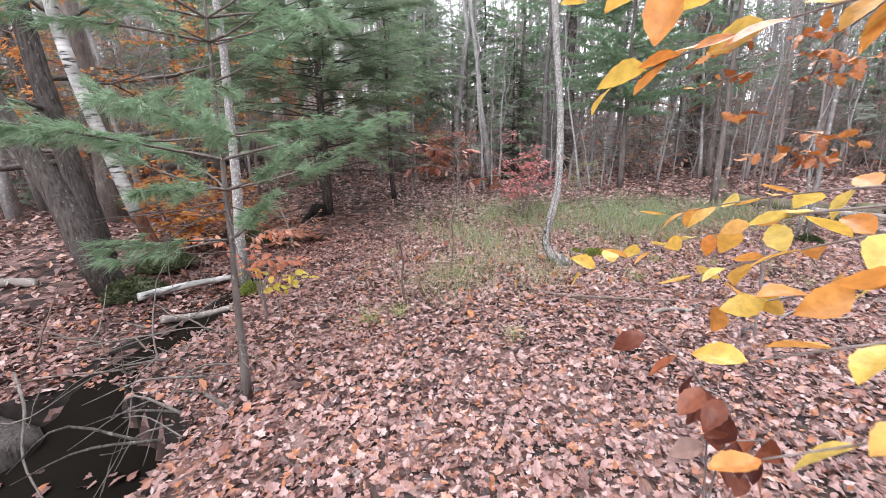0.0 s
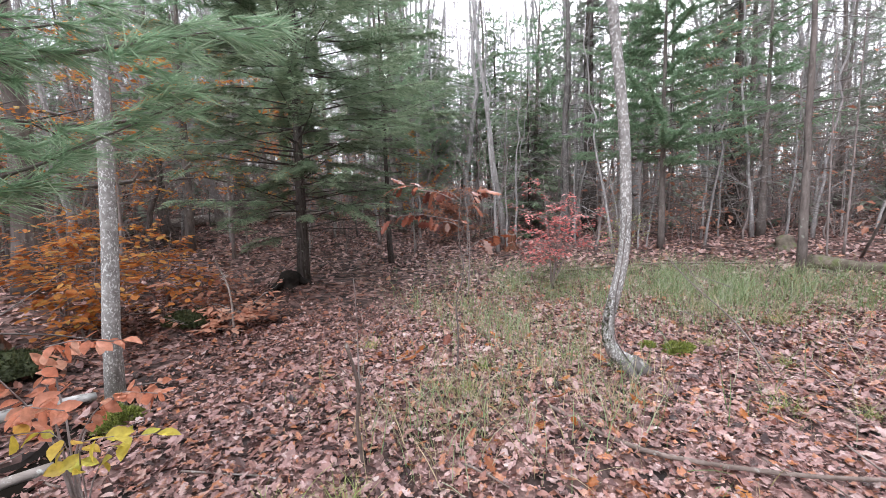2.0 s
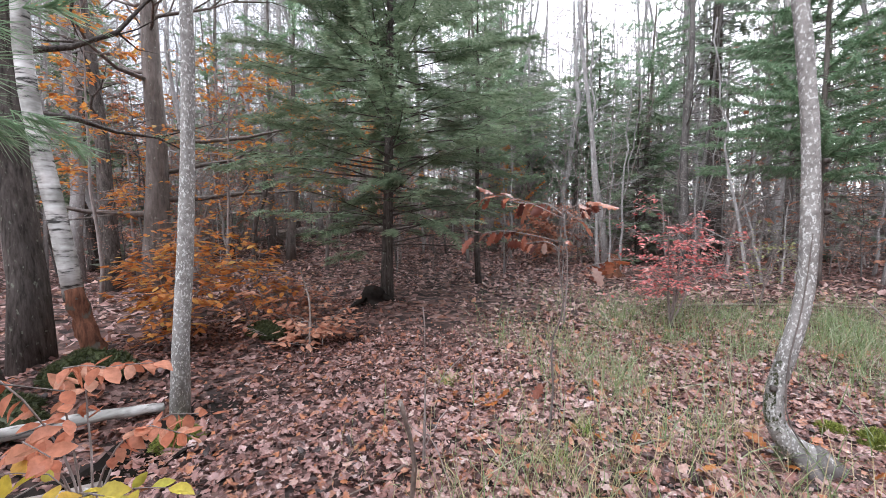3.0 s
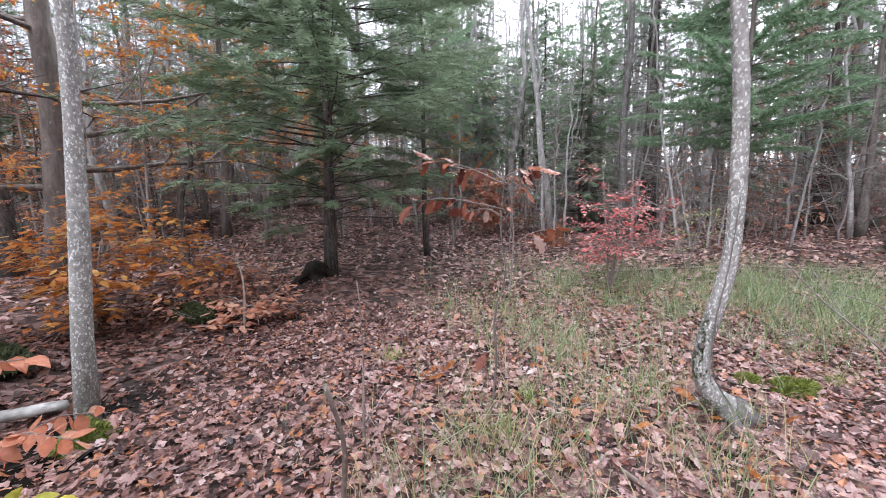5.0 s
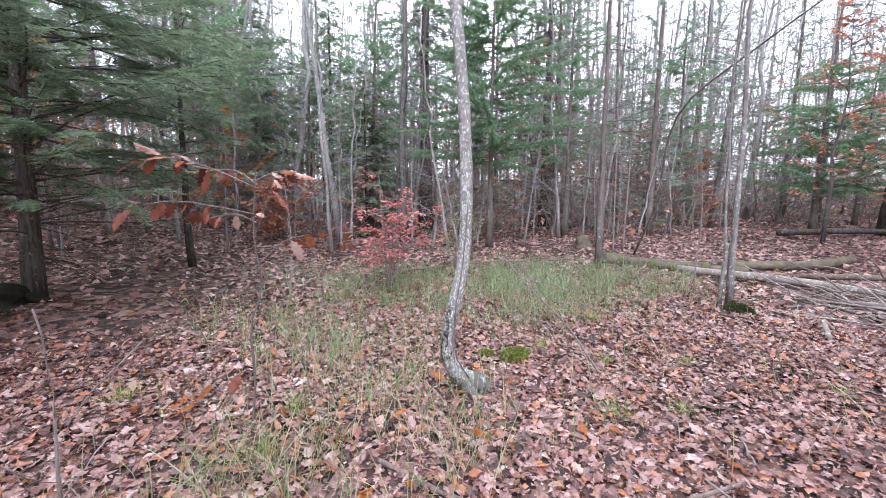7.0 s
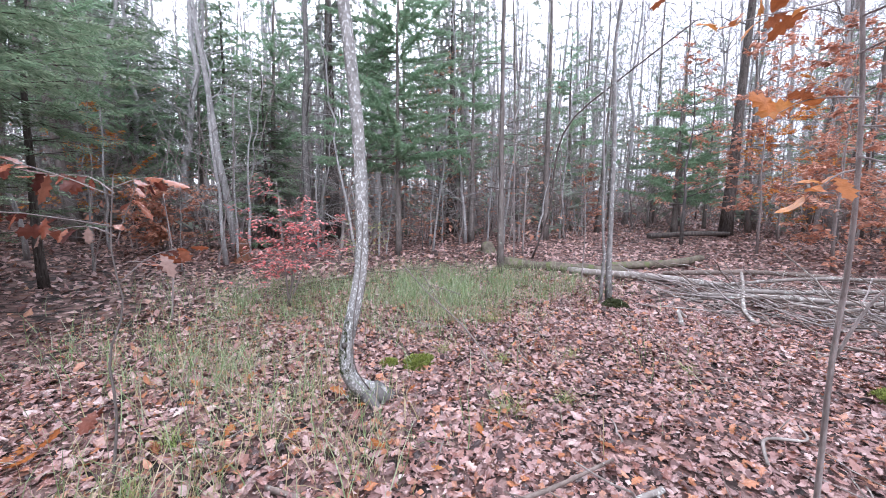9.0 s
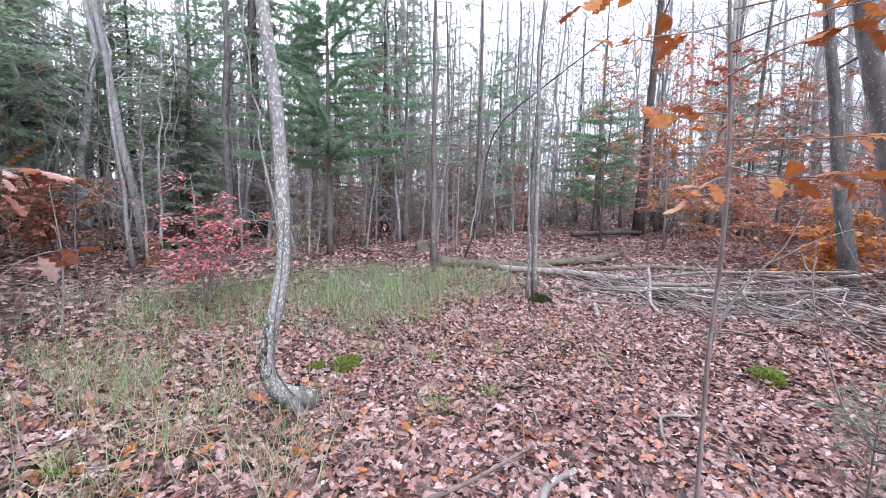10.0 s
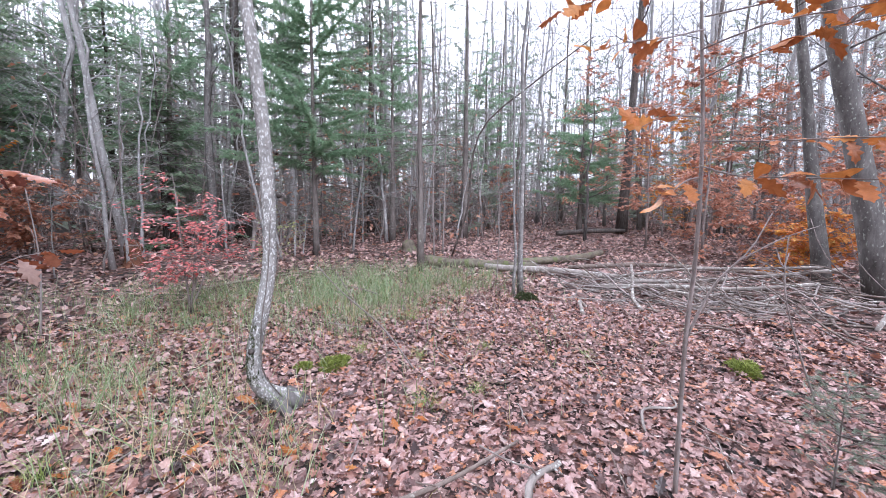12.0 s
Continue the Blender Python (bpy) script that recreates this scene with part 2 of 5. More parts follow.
class Builder:
    """Collects triangles as arrays and turns them into one mesh."""

    def __init__(self):
        self.v, self.f, self.n = [], [], 0

    def add(self, v, f):
        v, f = np.asarray(v, float).reshape(-1, 3), np.asarray(f, int).reshape(-1, 3)
        self.v.append(v)
        self.f.append(f + self.n)
        self.n += len(v)

    def scatter(self, template, places, turns, sizes):
        """Many copies of a (vertices, triangles) template: places n x 3, turns n x 3 x 3, sizes n."""
        tv, tf = template
        n = len(places)
        if n == 0:
            return
        v = np.einsum("nij,kj->nki", turns, tv) * np.asarray(sizes)[:, None, None] + np.asarray(places)[:, None, :]
        f = tf[None] + (np.arange(n) * len(tv))[:, None, None]
        self.add(v.reshape(-1, 3), f.reshape(-1, 3))

    def tube(self, pts, radii, sides=8, rough=0.0, seed=0, cap=True):
        pts, radii = np.asarray(pts, float), np.asarray(radii, float)
        k = len(pts)
        d = np.gradient(pts, axis=0)
        d /= np.linalg.norm(d, axis=1)[:, None] + 1e-9
        ref = np.array([1.0, 0, 0]) if abs(d[:, 2]).mean() > 0.6 else np.array([0, 0, 1.0])
        a = np.cross(d, ref)
        a /= np.linalg.norm(a, axis=1)[:, None] + 1e-9
        b = np.cross(d, a)
        ang = np.linspace(0, 2 * np.pi, sides, endpoint=False)
        rr = radii[:, None] * np.ones(sides)
        if rough:
            r = np.random.default_rng(seed)
            lump = r.normal(size=(k, sides))
            lump = (lump + np.roll(lump, 1, 0) + np.roll(lump, 1, 1)) / 1.7
            rr = rr * (1 + rough * lump)
        v = pts[:, None] + rr[..., None] * (np.cos(ang)[None, :, None] * a[:, None] + np.sin(ang)[None, :, None] * b[:, None])
        i, j = np.meshgrid(np.arange(k - 1), np.arange(sides), indexing="ij")
        j2 = (j + 1) % sides
        q = np.stack([i * sides + j, i * sides + j2, (i + 1) * sides + j2, (i + 1) * sides + j], -1).reshape(-1, 4)
        f = np.concatenate([q[:, [0, 1, 2]], q[:, [0, 2, 3]]])
        v = v.reshape(-1, 3)
        if cap:
            v = np.concatenate([v, pts[[-1]] + d[[-1]] * radii[-1] * 0.3, pts[[0]]])
            s, e = np.arange(sides), k * sides
            t = (k - 1) * sides
            f = np.concatenate([f, np.stack([t + s, t + (s + 1) % sides, np.full(sides, e)], -1), np.stack([(s + 1) % sides, s, np.full(sides, e + 1)], -1)])
        self.add(v, f)

    def mesh(self, name, mat, smooth=False):
        me = bpy.data.meshes.new(name)
        if self.v:
            v, f = np.concatenate(self.v), np.concatenate(self.f)
            me.vertices.add(len(v))
            me.vertices.foreach_set("co", v.astype(np.float32).ravel())
            me.loops.add(len(f) * 3)
            me.loops.foreach_set("vertex_index", f.astype(np.int32).ravel())
            me.polygons.add(len(f))
            me.polygons.foreach_set("loop_start", np.arange(len(f), dtype=np.int32) * 3)
            me.polygons.foreach_set("use_smooth", np.full(len(f), smooth))
            me.update(calc_edges=True)
            me.validate()
        me.materials.append(mat)
        return me


def part(name, b, mat, parent, label="", smooth=False):
    ob = new(name, b.mesh(name, mat, smooth))
    ob.parent = parent
    return tagged(ob, label) if label else ob


def thing(name, label, category, at=(0, 0, 0), group="", kind="", turn=0.0):
    ob = new(name)
    ob.empty_display_size = 0.1
    ob.matrix_basis = pose(*at, 0, 0, turn)
    return tagged(ob, label, category, group, kind)


def whole(name, b, mat, label, category, kind="", smooth=False, at=(0, 0, 0), group=""):
    ob = new(name, b.mesh(name, mat, smooth))
    ob.location = at
    return tagged(ob, label, category, group, kind)


def turns(yaw, pitch=0.0, roll=0.0):
    """n rotation matrices Rz(yaw) Ry(pitch) Rx(roll)."""
    yaw, pitch, roll = np.broadcast_arrays(np.asarray(yaw, float), pitch, roll)
    z = np.zeros(len(yaw))
    o = z + 1
    cy, sy, cp, sp, cr, sr = np.cos(yaw), np.sin(yaw), np.cos(pitch), np.sin(pitch), np.cos(roll), np.sin(roll)
    rz = np.stack([cy, -sy, z, sy, cy, z, z, z, o], -1).reshape(-1, 3, 3)
    ry = np.stack([cp, z, sp, z, o, z, -sp, z, cp], -1).reshape(-1, 3, 3)
    rx = np.stack([o, z, z, z, cr, -sr, z, sr, cr], -1).reshape(-1, 3, 3)
    return rz @ ry @ rx


def smooth_line(pts, n):
    """A smooth line of n points through the given ones."""
    p = np.asarray(pts, float)
    s = np.concatenate([[0], np.cumsum(np.linalg.norm(np.diff(p, axis=0), axis=1))])
    m = np.gradient(p, s, axis=0)
    t = np.linspace(0, s[-1], n)
    i = np.clip(np.searchsorted(s, t, side="right") - 1, 0, len(p) - 2)
    h = (s[i + 1] - s[i])[:, None]
    u = ((t - s[i]) / h[:, 0])[:, None]
    return (2 * u**3 - 3 * u**2 + 1) * p[i] + (u**3 - 2 * u**2 + u) * h * m[i] + (-2 * u**3 + 3 * u**2) * p[i + 1] + (u**3 - u**2) * h * m[i + 1]


# leaf outlines: half outlines as radius by angle, base at the origin, tip along +x, one unit long
def fan(outline, fold=0.0, curl=0.0, cup=0.0):
    o = np.asarray(outline, float)
    v = np.concatenate([[[0.45, 0.0]], o])
    z = fold * np.abs(v[:, 1]) + curl * (v[:, 0] - 0.4) ** 2 + cup * np.sin(7 * v[:, 0] + 5 * v[:, 1])
    n = len(o)
    f = np.stack([np.zeros(n, int), 1 + np.arange(n), 1 + (np.arange(n) + 1) % n], -1)
    return np.column_stack([v, z]), f


def mirrored(half):
    h = np.asarray(half, float)
    return np.concatenate([h, (h * [1, -1])[::-1][1:-1]])


BEECH = mirrored([(0, 0), (0.12, 0.13), (0.3, 0.235), (0.5, 0.26), (0.7, 0.19), (0.88, 0.08), (1, 0)])
MAPLE = mirrored([(0.08, 0), (0.0, 0.22), (0.2, 0.28), (0.27, 0.47), (0.42, 0.38), (0.52, 0.4), (0.6, 0.24), (0.75, 0.21), (0.84, 0.1), (1, 0)])
OAKLEAF = mirrored([(0, 0), (0.16, 0.06), (0.22, 0.17), (0.31, 0.11), (0.42, 0.25), (0.52, 0.14), (0.64, 0.27), (0.72, 0.13), (0.86, 0.16), (0.9, 0.06), (1, 0)])


def leaf_shapes(outline, seed, n=4):
    r = np.random.default_rng(seed)
    return [fan(outline, r.uniform(-0.35, 0.45), r.uniform(-0.6, 0.8), r.uniform(-0.07, 0.07)) for _ in range(n)]


T_BEECH, T_MAPLE, T_OAK = leaf_shapes(BEECH, 1), leaf_shapes(MAPLE, 2, 6), leaf_shapes(OAKLEAF, 3, 5)
QUAD_LEAF = (np.array([[0, 0, 0], [0.45, 0.28, 0.08], [1, 0, -0.05], [0.45, -0.28, 0.08]]), np.array([[0, 1, 2], [0, 2, 3]]))


def serrated_leaf(seed):
    """A beech leaf close to the eye: toothed rim, folded midrib, raised side veins."""
    r = np.random.default_rng(seed)
    n = 11
    x = np.linspace(0, 1, n)
    w = 0.29 * np.sin(np.pi * x ** 0.85) ** 0.9
    vs, fs = [], []
    fold, curl, sway = r.uniform(0.05, 0.4), r.uniform(-0.5, 0.3), r.uniform(-0.12, 0.12)
    for i in range(n):
        tooth = 1.0 + (0.07 if i % 2 else -0.03)
        for s in (-1, -0.5, 0, 0.5, 1):
            y = s * w[i] * tooth
            z = fold * abs(y) + curl * (x[i] - 0.3) ** 2 + 0.018 * (i % 2) * (abs(s) == 0.5)
            vs.append((x[i] + 0.05 * abs(s), y + sway * x[i] ** 2, z))
    for i in range(n - 1):
        for k in range(4):
            a = i * 5 + k
            fs += [(a, a + 1, a + 6), (a, a + 6, a + 5)]
    return np.array(vs), np.array(fs)


def needle_tuft(seed, n, length, width, spread):
    """A brush of needles opening along +x."""
    r = np.random.default_rng(seed)
    v, f = [], []
    for i in range(n):
        a, e = r.uniform(0, 2 * np.pi), spread * np.sqrt(r.uniform(0.05, 1))
        d = np.array([np.cos(e), np.sin(e) * np.cos(a), np.sin(e) * np.sin(a)])
        s = np.cross(d, r.normal(size=3))
        s *= width / (np.linalg.norm(s) + 1e-9)
        o = np.array([r.uniform(-0.4, 0.25) * length, 0, 0])
        L = length * r.uniform(0.7, 1.1)
        v += [o + s, o - s, o + d * L - np.array([0, 0, 0.12 * L])]
        f.append((3 * i, 3 * i + 1, 3 * i + 2))
    return np.array(v), np.array(f)


def flat_frond(seed, pairs, width, coarse=False):
    """A flat hemlock spray, one unit long: short toothed side twigs on both sides of an axis."""
    r = np.random.default_rng(seed)
    v, f = [], []

    def twig(o, d, L, w):
        k = len(v)
        s = np.array([-d[1], d[0], 0])
        if coarse:
            v.extend([o - s * w, o + s * w, o + d * L])
            f.append((k, k + 1, k + 2))
            return
        v.extend([o - s * w * 0.4, o + s * w * 0.4, o + d * L * 0.5 + s * w, o + d * L * 0.5 - s * w, o + d * L])
        f.extend([(k, k + 1, k + 2), (k, k + 2, k + 3), (k + 3, k + 2, k + 4)])

    twig(np.zeros(3), np.array([1.0, 0, -0.1]), 1.0, width)
    for i in range(pairs):
        x = (i + 0.6) / pairs * 0.92
        L = (0.5 - 0.36 * x) * r.uniform(0.7, 1.15)
        for s in (-1, 1):
            a = radians(r.uniform(42, 66)) * s
            d = np.array([np.cos(a), np.sin(a), r.uniform(-0.3, 0.12)])
            twig(np.array([x, 0, -0.1 * x * x]), d, L, width * r.uniform(0.8, 1.2))
    return np.array(v), np.array(f)


T_TUFT = [needle_tuft(i, 40, 0.105, 0.0017, 0.7) for i in range(4)]
T_TUFT_FAR = [needle_tuft(i, 9, 0.18, 0.0105, 0.95) for i in range(4)]
T_FROND = [flat_frond(i, 6, 0.034) for i in range(4)]
T_FROND_FAR = [flat_frond(i + 9, 4, 0.075, True) for i in range(4)]


def scatter_mixed(b, templates, places, tu, sizes):
    pick = np.arange(len(places)) % len(templates)
    for k, t in enumerate(templates):
        m = pick == k
        b.scatter(t, np.asarray(places)[m], tu[m], np.asarray(sizes)[m])


# ---- ground ----
def step(a, b, x):
    t = np.clip((x - a) / (b - a), 0, 1)
    return t * t * (3 - 2 * t)


def height(x, y):
    """The lie of the land: a low flat with a creek cut beside the path and a rise beyond the hemlock."""
    x, y = np.asarray(x, float), np.asarray(y, float)
    h = -0.27 + 0.2 * step(2.6, 0.0, y) * step(-1.6, -0.9, x)
    h = h + 0.95 * step(8, 18, y) * step(1, -6, x) + 0.5 * step(14, 30, y) * step(6, -2, x)
    h = h + 0.25 * step(-3.2, -5.5, x) * step(3, 6, y) * step(12, 8, y)
    h = h + 0.025 * np.sin(1.7 * x + 0.6) * np.sin(1.3 * y + 1) + 0.018 * np.sin(3.9 * x + 2.1 * y) + 0.012 * np.sin(7.3 * y - 5.1 * x)
    h = h + 0.22 * np.exp(-((x - 7.4) ** 2 + (y - 2.0) ** 2) / 1.6) + 0.12 * np.exp(-((x + 2.6) ** 2 + (y - 9.1) ** 2) / 1.2)
    h = h + 0.16 * np.exp(-((x + 3.1) ** 2 + (y - 6.6) ** 2) / 0.14) + 0.26 * np.exp(-((x + 3.75) ** 2 + (y - 5.15) ** 2) / 0.3)
    h = h + 0.5 * step(10, 25, np.hypot(x, y)) + 3.2 * step(24, 62, np.hypot(x, y))
    # the creek: a pool near the start that narrows to a wet run
    cx = -2.55 - 0.35 * step(2.2, 0.5, y) + 0.15 * np.sin(1.7 * y)
    half = 0.9 - 0.68 * step(2.15, 2.75, y)
    depth = 0.55 - 0.46 * step(2.3, 2.8, y)
    on = step(5.6, 4.6, y) * step(-14, -9, y)
    d = np.abs(x - cx) / half
    return h - depth * on * (1 - step(0.78, 1.12, d))


def axis(lo, hi, fine, reach):
    core = np.arange(lo, hi + 1e-6, fine)
    out = fine * np.cumsum(1.16 ** np.arange(1, 70))
    out = out[out < reach]
    return np.concatenate([lo - out[::-1], core, hi + out])


def build_ground():
    xs, ys = axis(-6, 11, 0.1, 600), axis(-4, 13, 0.1, 600)
    X, Y = np.meshgrid(xs, ys, indexing="ij")
    Z = height(X, Y)
    v = np.stack([X, Y, Z], -1).reshape(-1, 3)
    i, j = np.meshgrid(np.arange(len(xs) - 1), np.arange(len(ys) - 1), indexing="ij")
    a = (i * len(ys) + j).ravel()
    f = np.concatenate([np.stack([a, a + len(ys), a + len(ys) + 1], -1), np.stack([a, a + len(ys) + 1, a + 1], -1)])
    b = Builder()
    b.add(v, f)
    return whole("ground", b, M_GROUND, "forest floor of damp brown soil under fallen leaves", "forest floor", "structure", True)


ground = build_ground()


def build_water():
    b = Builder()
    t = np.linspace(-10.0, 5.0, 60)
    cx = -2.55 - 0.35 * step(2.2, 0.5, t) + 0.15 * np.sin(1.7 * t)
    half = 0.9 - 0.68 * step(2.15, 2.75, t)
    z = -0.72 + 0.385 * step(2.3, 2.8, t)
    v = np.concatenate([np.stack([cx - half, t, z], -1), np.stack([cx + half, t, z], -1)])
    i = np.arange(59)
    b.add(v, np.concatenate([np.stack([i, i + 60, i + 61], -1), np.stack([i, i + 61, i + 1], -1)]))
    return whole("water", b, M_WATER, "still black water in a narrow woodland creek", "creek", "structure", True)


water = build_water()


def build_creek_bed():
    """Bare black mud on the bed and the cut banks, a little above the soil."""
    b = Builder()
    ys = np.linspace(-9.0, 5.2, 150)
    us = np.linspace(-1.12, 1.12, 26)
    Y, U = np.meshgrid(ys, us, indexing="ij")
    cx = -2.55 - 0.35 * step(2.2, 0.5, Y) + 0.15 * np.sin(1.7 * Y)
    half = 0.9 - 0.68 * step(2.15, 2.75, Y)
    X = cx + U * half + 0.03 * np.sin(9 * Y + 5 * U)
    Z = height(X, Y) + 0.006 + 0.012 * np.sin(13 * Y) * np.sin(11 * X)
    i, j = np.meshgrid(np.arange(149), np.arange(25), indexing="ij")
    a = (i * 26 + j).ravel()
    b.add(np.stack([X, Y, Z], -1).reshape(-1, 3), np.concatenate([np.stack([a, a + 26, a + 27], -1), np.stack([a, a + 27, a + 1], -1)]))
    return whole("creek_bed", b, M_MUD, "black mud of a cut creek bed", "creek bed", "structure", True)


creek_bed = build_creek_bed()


# ---- trees ----
def wander(start, direction, length, n, wob, seed, sag=0.0):
    r = np.random.default_rng(seed)
    d = np.array(direction, float)
    d /= np.linalg.norm(d)
    p = [np.array(start, float)]
    for i in range(n):
        d = d + r.normal(size=3) * wob + np.array([0, 0, sag])
        d /= np.linalg.norm(d)
        p.append(p[-1] + d * length / n)
    return np.array(p)


def flare(n, r0, r1, base=1.5):
    t = np.linspace(0, 1, n)
    return (r0 + (r1 - r0) * t) * (1 + (base - 1) * np.exp(-t * n * 0.55))


def limbs(b, trunk, radii, lo, hi, count, length, seed, up=0.5, twigs=4, thin=0.3, sides=4):
    """Bare limbs with finer twigs from the part lo..hi of a trunk line."""
    r = np.random.default_rng(seed)
    tips = []
    for i in range(count):
        t = lo + (hi - lo) * (i + r.uniform(0, 1)) / count
        k = min(int(t * (len(trunk) - 1)), len(trunk) - 2)
        p = trunk[k] + (trunk[k + 1] - trunk[k]) * (t * (len(trunk) - 1) - k)
        a = r.uniform(0, 2 * np.pi)
        L = length * r.uniform(0.45, 1.1) * (1.15 - 0.6 * (t - lo) / (hi - lo + 1e-6))
        q = wander(p, (np.cos(a), np.sin(a), up * r.uniform(0.4, 1.5)), L, 5, 0.16, seed * 91 + i, 0.02)
        r0 = max(0.006, radii[k] * thin)
        b.tube(q, np.linspace(r0, 0.003, 6), sides, cap=False)
        tips.append(q)
        for j in range(twigs):
            s = q[1 + (j % 4)]
            a2 = a + r.uniform(-1.2, 1.2)
            w = wander(s, (np.cos(a2), np.sin(a2), r.uniform(-0.1, 0.9)), L * r.uniform(0.25, 0.6), 2, 0.2, seed * 77 + i * 9 + j)
            b.tube(w, np.linspace(r0 * 0.45, 0.002, 3), 3, cap=False)
            tips.append(w)
    return tips


def at_ground(x, y, dz=0.0):
    return (x, y, float(height(x, y)) + dz)


def bare_tree(name, label, x, y, top, tall, r0, mat, seed, limb=10, reach=1.6, lo=0.45, up=0.5, sides=10, n=14, category="tree", bend=0.05, twigs=4):
    """A leafless trunk with limbs; top is how far its head leans from its foot, in metres."""
    t = thing(name, label, category, at_ground(x, y, -0.04))
    r = np.random.default_rng(seed)
    line = np.stack([np.linspace(0, top[0], n), np.linspace(0, top[1], n), np.linspace(0, tall, n)], -1)
    line[1:, :2] += np.cumsum(r.normal(size=(n - 1, 2)) * bend, 0) * 0.5
    rad = flare(n, r0, r0 * 0.35)
    b = Builder()
    b.tube(line, rad, sides, 0.06, seed)
    part("trunk", b, mat, t, smooth=True)
    b = Builder()
    limbs(b, line, rad, lo, 0.98, limb, reach, seed + 5, up, twigs, sides=4 if sides > 8 else 3)
    tagged(part("crown", b, mat, t, smooth=True), kind="stuff")
    return t


def conifer_crown(trunk, lo, hi, whorls, per, reach, seed, templates, size, step_len, droop, rise, b, w, top_shape=1.0, fill=1.0, start=0.16):
    """Tiers of boughs with sprays on both sides; b takes needles and w wood."""
    r = np.random.default_rng(seed)
    P, Y, PI, S = [], [], [], []
    n = len(trunk) - 1
    for i in range(whorls):
        t = lo + (hi - lo) * (i + r.uniform(-0.3, 0.3)) / whorls
        t = min(max(t, 0.01), 0.995)
        k = min(int(t * n), n - 1)
        p = trunk[k] + (trunk[k + 1] - trunk[k]) * (t * n - k)
        u = (t - lo) / (hi - lo)
        L0 = reach * (1 - u) ** top_shape * (0.72 + 0.28 * min(1, u * 5)) + 0.12 * reach
        a0 = r.uniform(0, 6.28)
        for j in range(per):
            if r.uniform() > fill:
                continue
            a = a0 + j * 2 * np.pi / per + r.uniform(-0.4, 0.4)
            L = L0 * r.uniform(0.6, 1.12)
            q = wander(p, (np.cos(a), np.sin(a), rise + r.uniform(-0.15, 0.15)), L, 6, 0.07, seed * 31 + i * 7 + j, -droop)
            w.tube(q, np.linspace(0.004 + 0.0045 * L, 0.0015, 7), 4, cap=False)
            m = max(3, int(L / step_len))
            s = np.linspace(start, 1.0, m)
            for g in range(m):
                kk = min(int(s[g] * 6), 5)
                o = q[kk] + (q[kk + 1] - q[kk]) * (s[g] * 6 - kk)
                d = q[kk + 1] - q[kk]
                ya = np.arctan2(d[1], d[0])
                pi = -np.arctan2(d[2], np.hypot(d[0], d[1]))
                spread = 0.75 * (1 - s[g] ** 3)
                for side in (-1, 1):
                    P.append(o + r.normal(size=3) * 0.02)
                    Y.append(ya + side * (spread + r.uniform(-0.25, 0.3)))
                    PI.append(pi * 0.8 + r.uniform(-0.05, 0.35))
                    S.append(size * r.uniform(0.65, 1.2) * (1.1 - 0.35 * s[g]) * min(1, 0.45 + L / reach))
    P, Y, PI, S = np.array(P), np.array(Y), np.array(PI), np.array(S)
    tu = turns(Y, PI, r.uniform(-0.35, 0.35, len(Y)))
    scatter_mixed(b, templates, P, tu, S)


def conifer(name, label, x, y, tall, r0, bark, needles, seed, reach, whorls, per, templates, size, step_len, lo=0.06, droop=0.03, rise=0.1, lean=(0, 0), dead=0, shape=1.0, fill=1.0, turn=0.0, crown_top=0.99, start=0.16):
    t = thing(name, label, "tree", at_ground(x, y, -0.04), turn=turn)
    r = np.random.default_rng(seed)
    n = 16
    line = np.stack([np.linspace(0, lean[0], n), np.linspace(0, lean[1], n), np.linspace(0, tall, n)], -1)
    line[1:, :2] += np.cumsum(r.normal(size=(n - 1, 2)) * 0.012 * tall / n * 6, 0) * 0.3
    b, w, tr = Builder(), Builder(), Builder()
    rad = flare(n, r0, r0 * 0.12, 1.35)
    tr.tube(line, rad, 10, 0.05, seed)
    conifer_crown(line, lo, crown_top, whorls, per, reach, seed + 1, templates, size, step_len, droop, rise, b, w, shape, fill, start)
    if dead:
        for i in range(dead):
            u = r.uniform(0.03, max(lo, 0.1) + 0.12)
            k = min(int(u * (n - 1)), n - 2)
            p = line[k] + (line[k + 1] - line[k]) * (u * (n - 1) - k)
            a = r.uniform(0, 6.28)
            q = wander(p, (np.cos(a), np.sin(a), r.uniform(-0.25, 0.25)), r.uniform(0.5, 1.0) * reach * 0.8, 5, 0.12, seed * 13 + i, -0.02)
            w.tube(q, np.linspace(min(0.011, r0 * 0.22), 0.002, 6), 3, cap=False)
            for j in range(3):
                a2 = a + r.choice([-1, 1]) * r.uniform(0.5, 1.0)
                q2 = wander(q[1 + j], (np.cos(a2), np.sin(a2), r.uniform(-0.2, 0.2)), 0.35 * reach * r.uniform(0.4, 1), 3, 0.15, seed * 17 + i * 5 + j)
                w.tube(q2, np.linspace(min(0.006, r0 * 0.12), 0.0015, 4), 3, cap=False)
    part("trunk", tr, bark, t, smooth=True)
    tagged(part("boughwork", w, bark, t, smooth=True), kind="stuff")
    part("crown", b, needles, t)
    return t


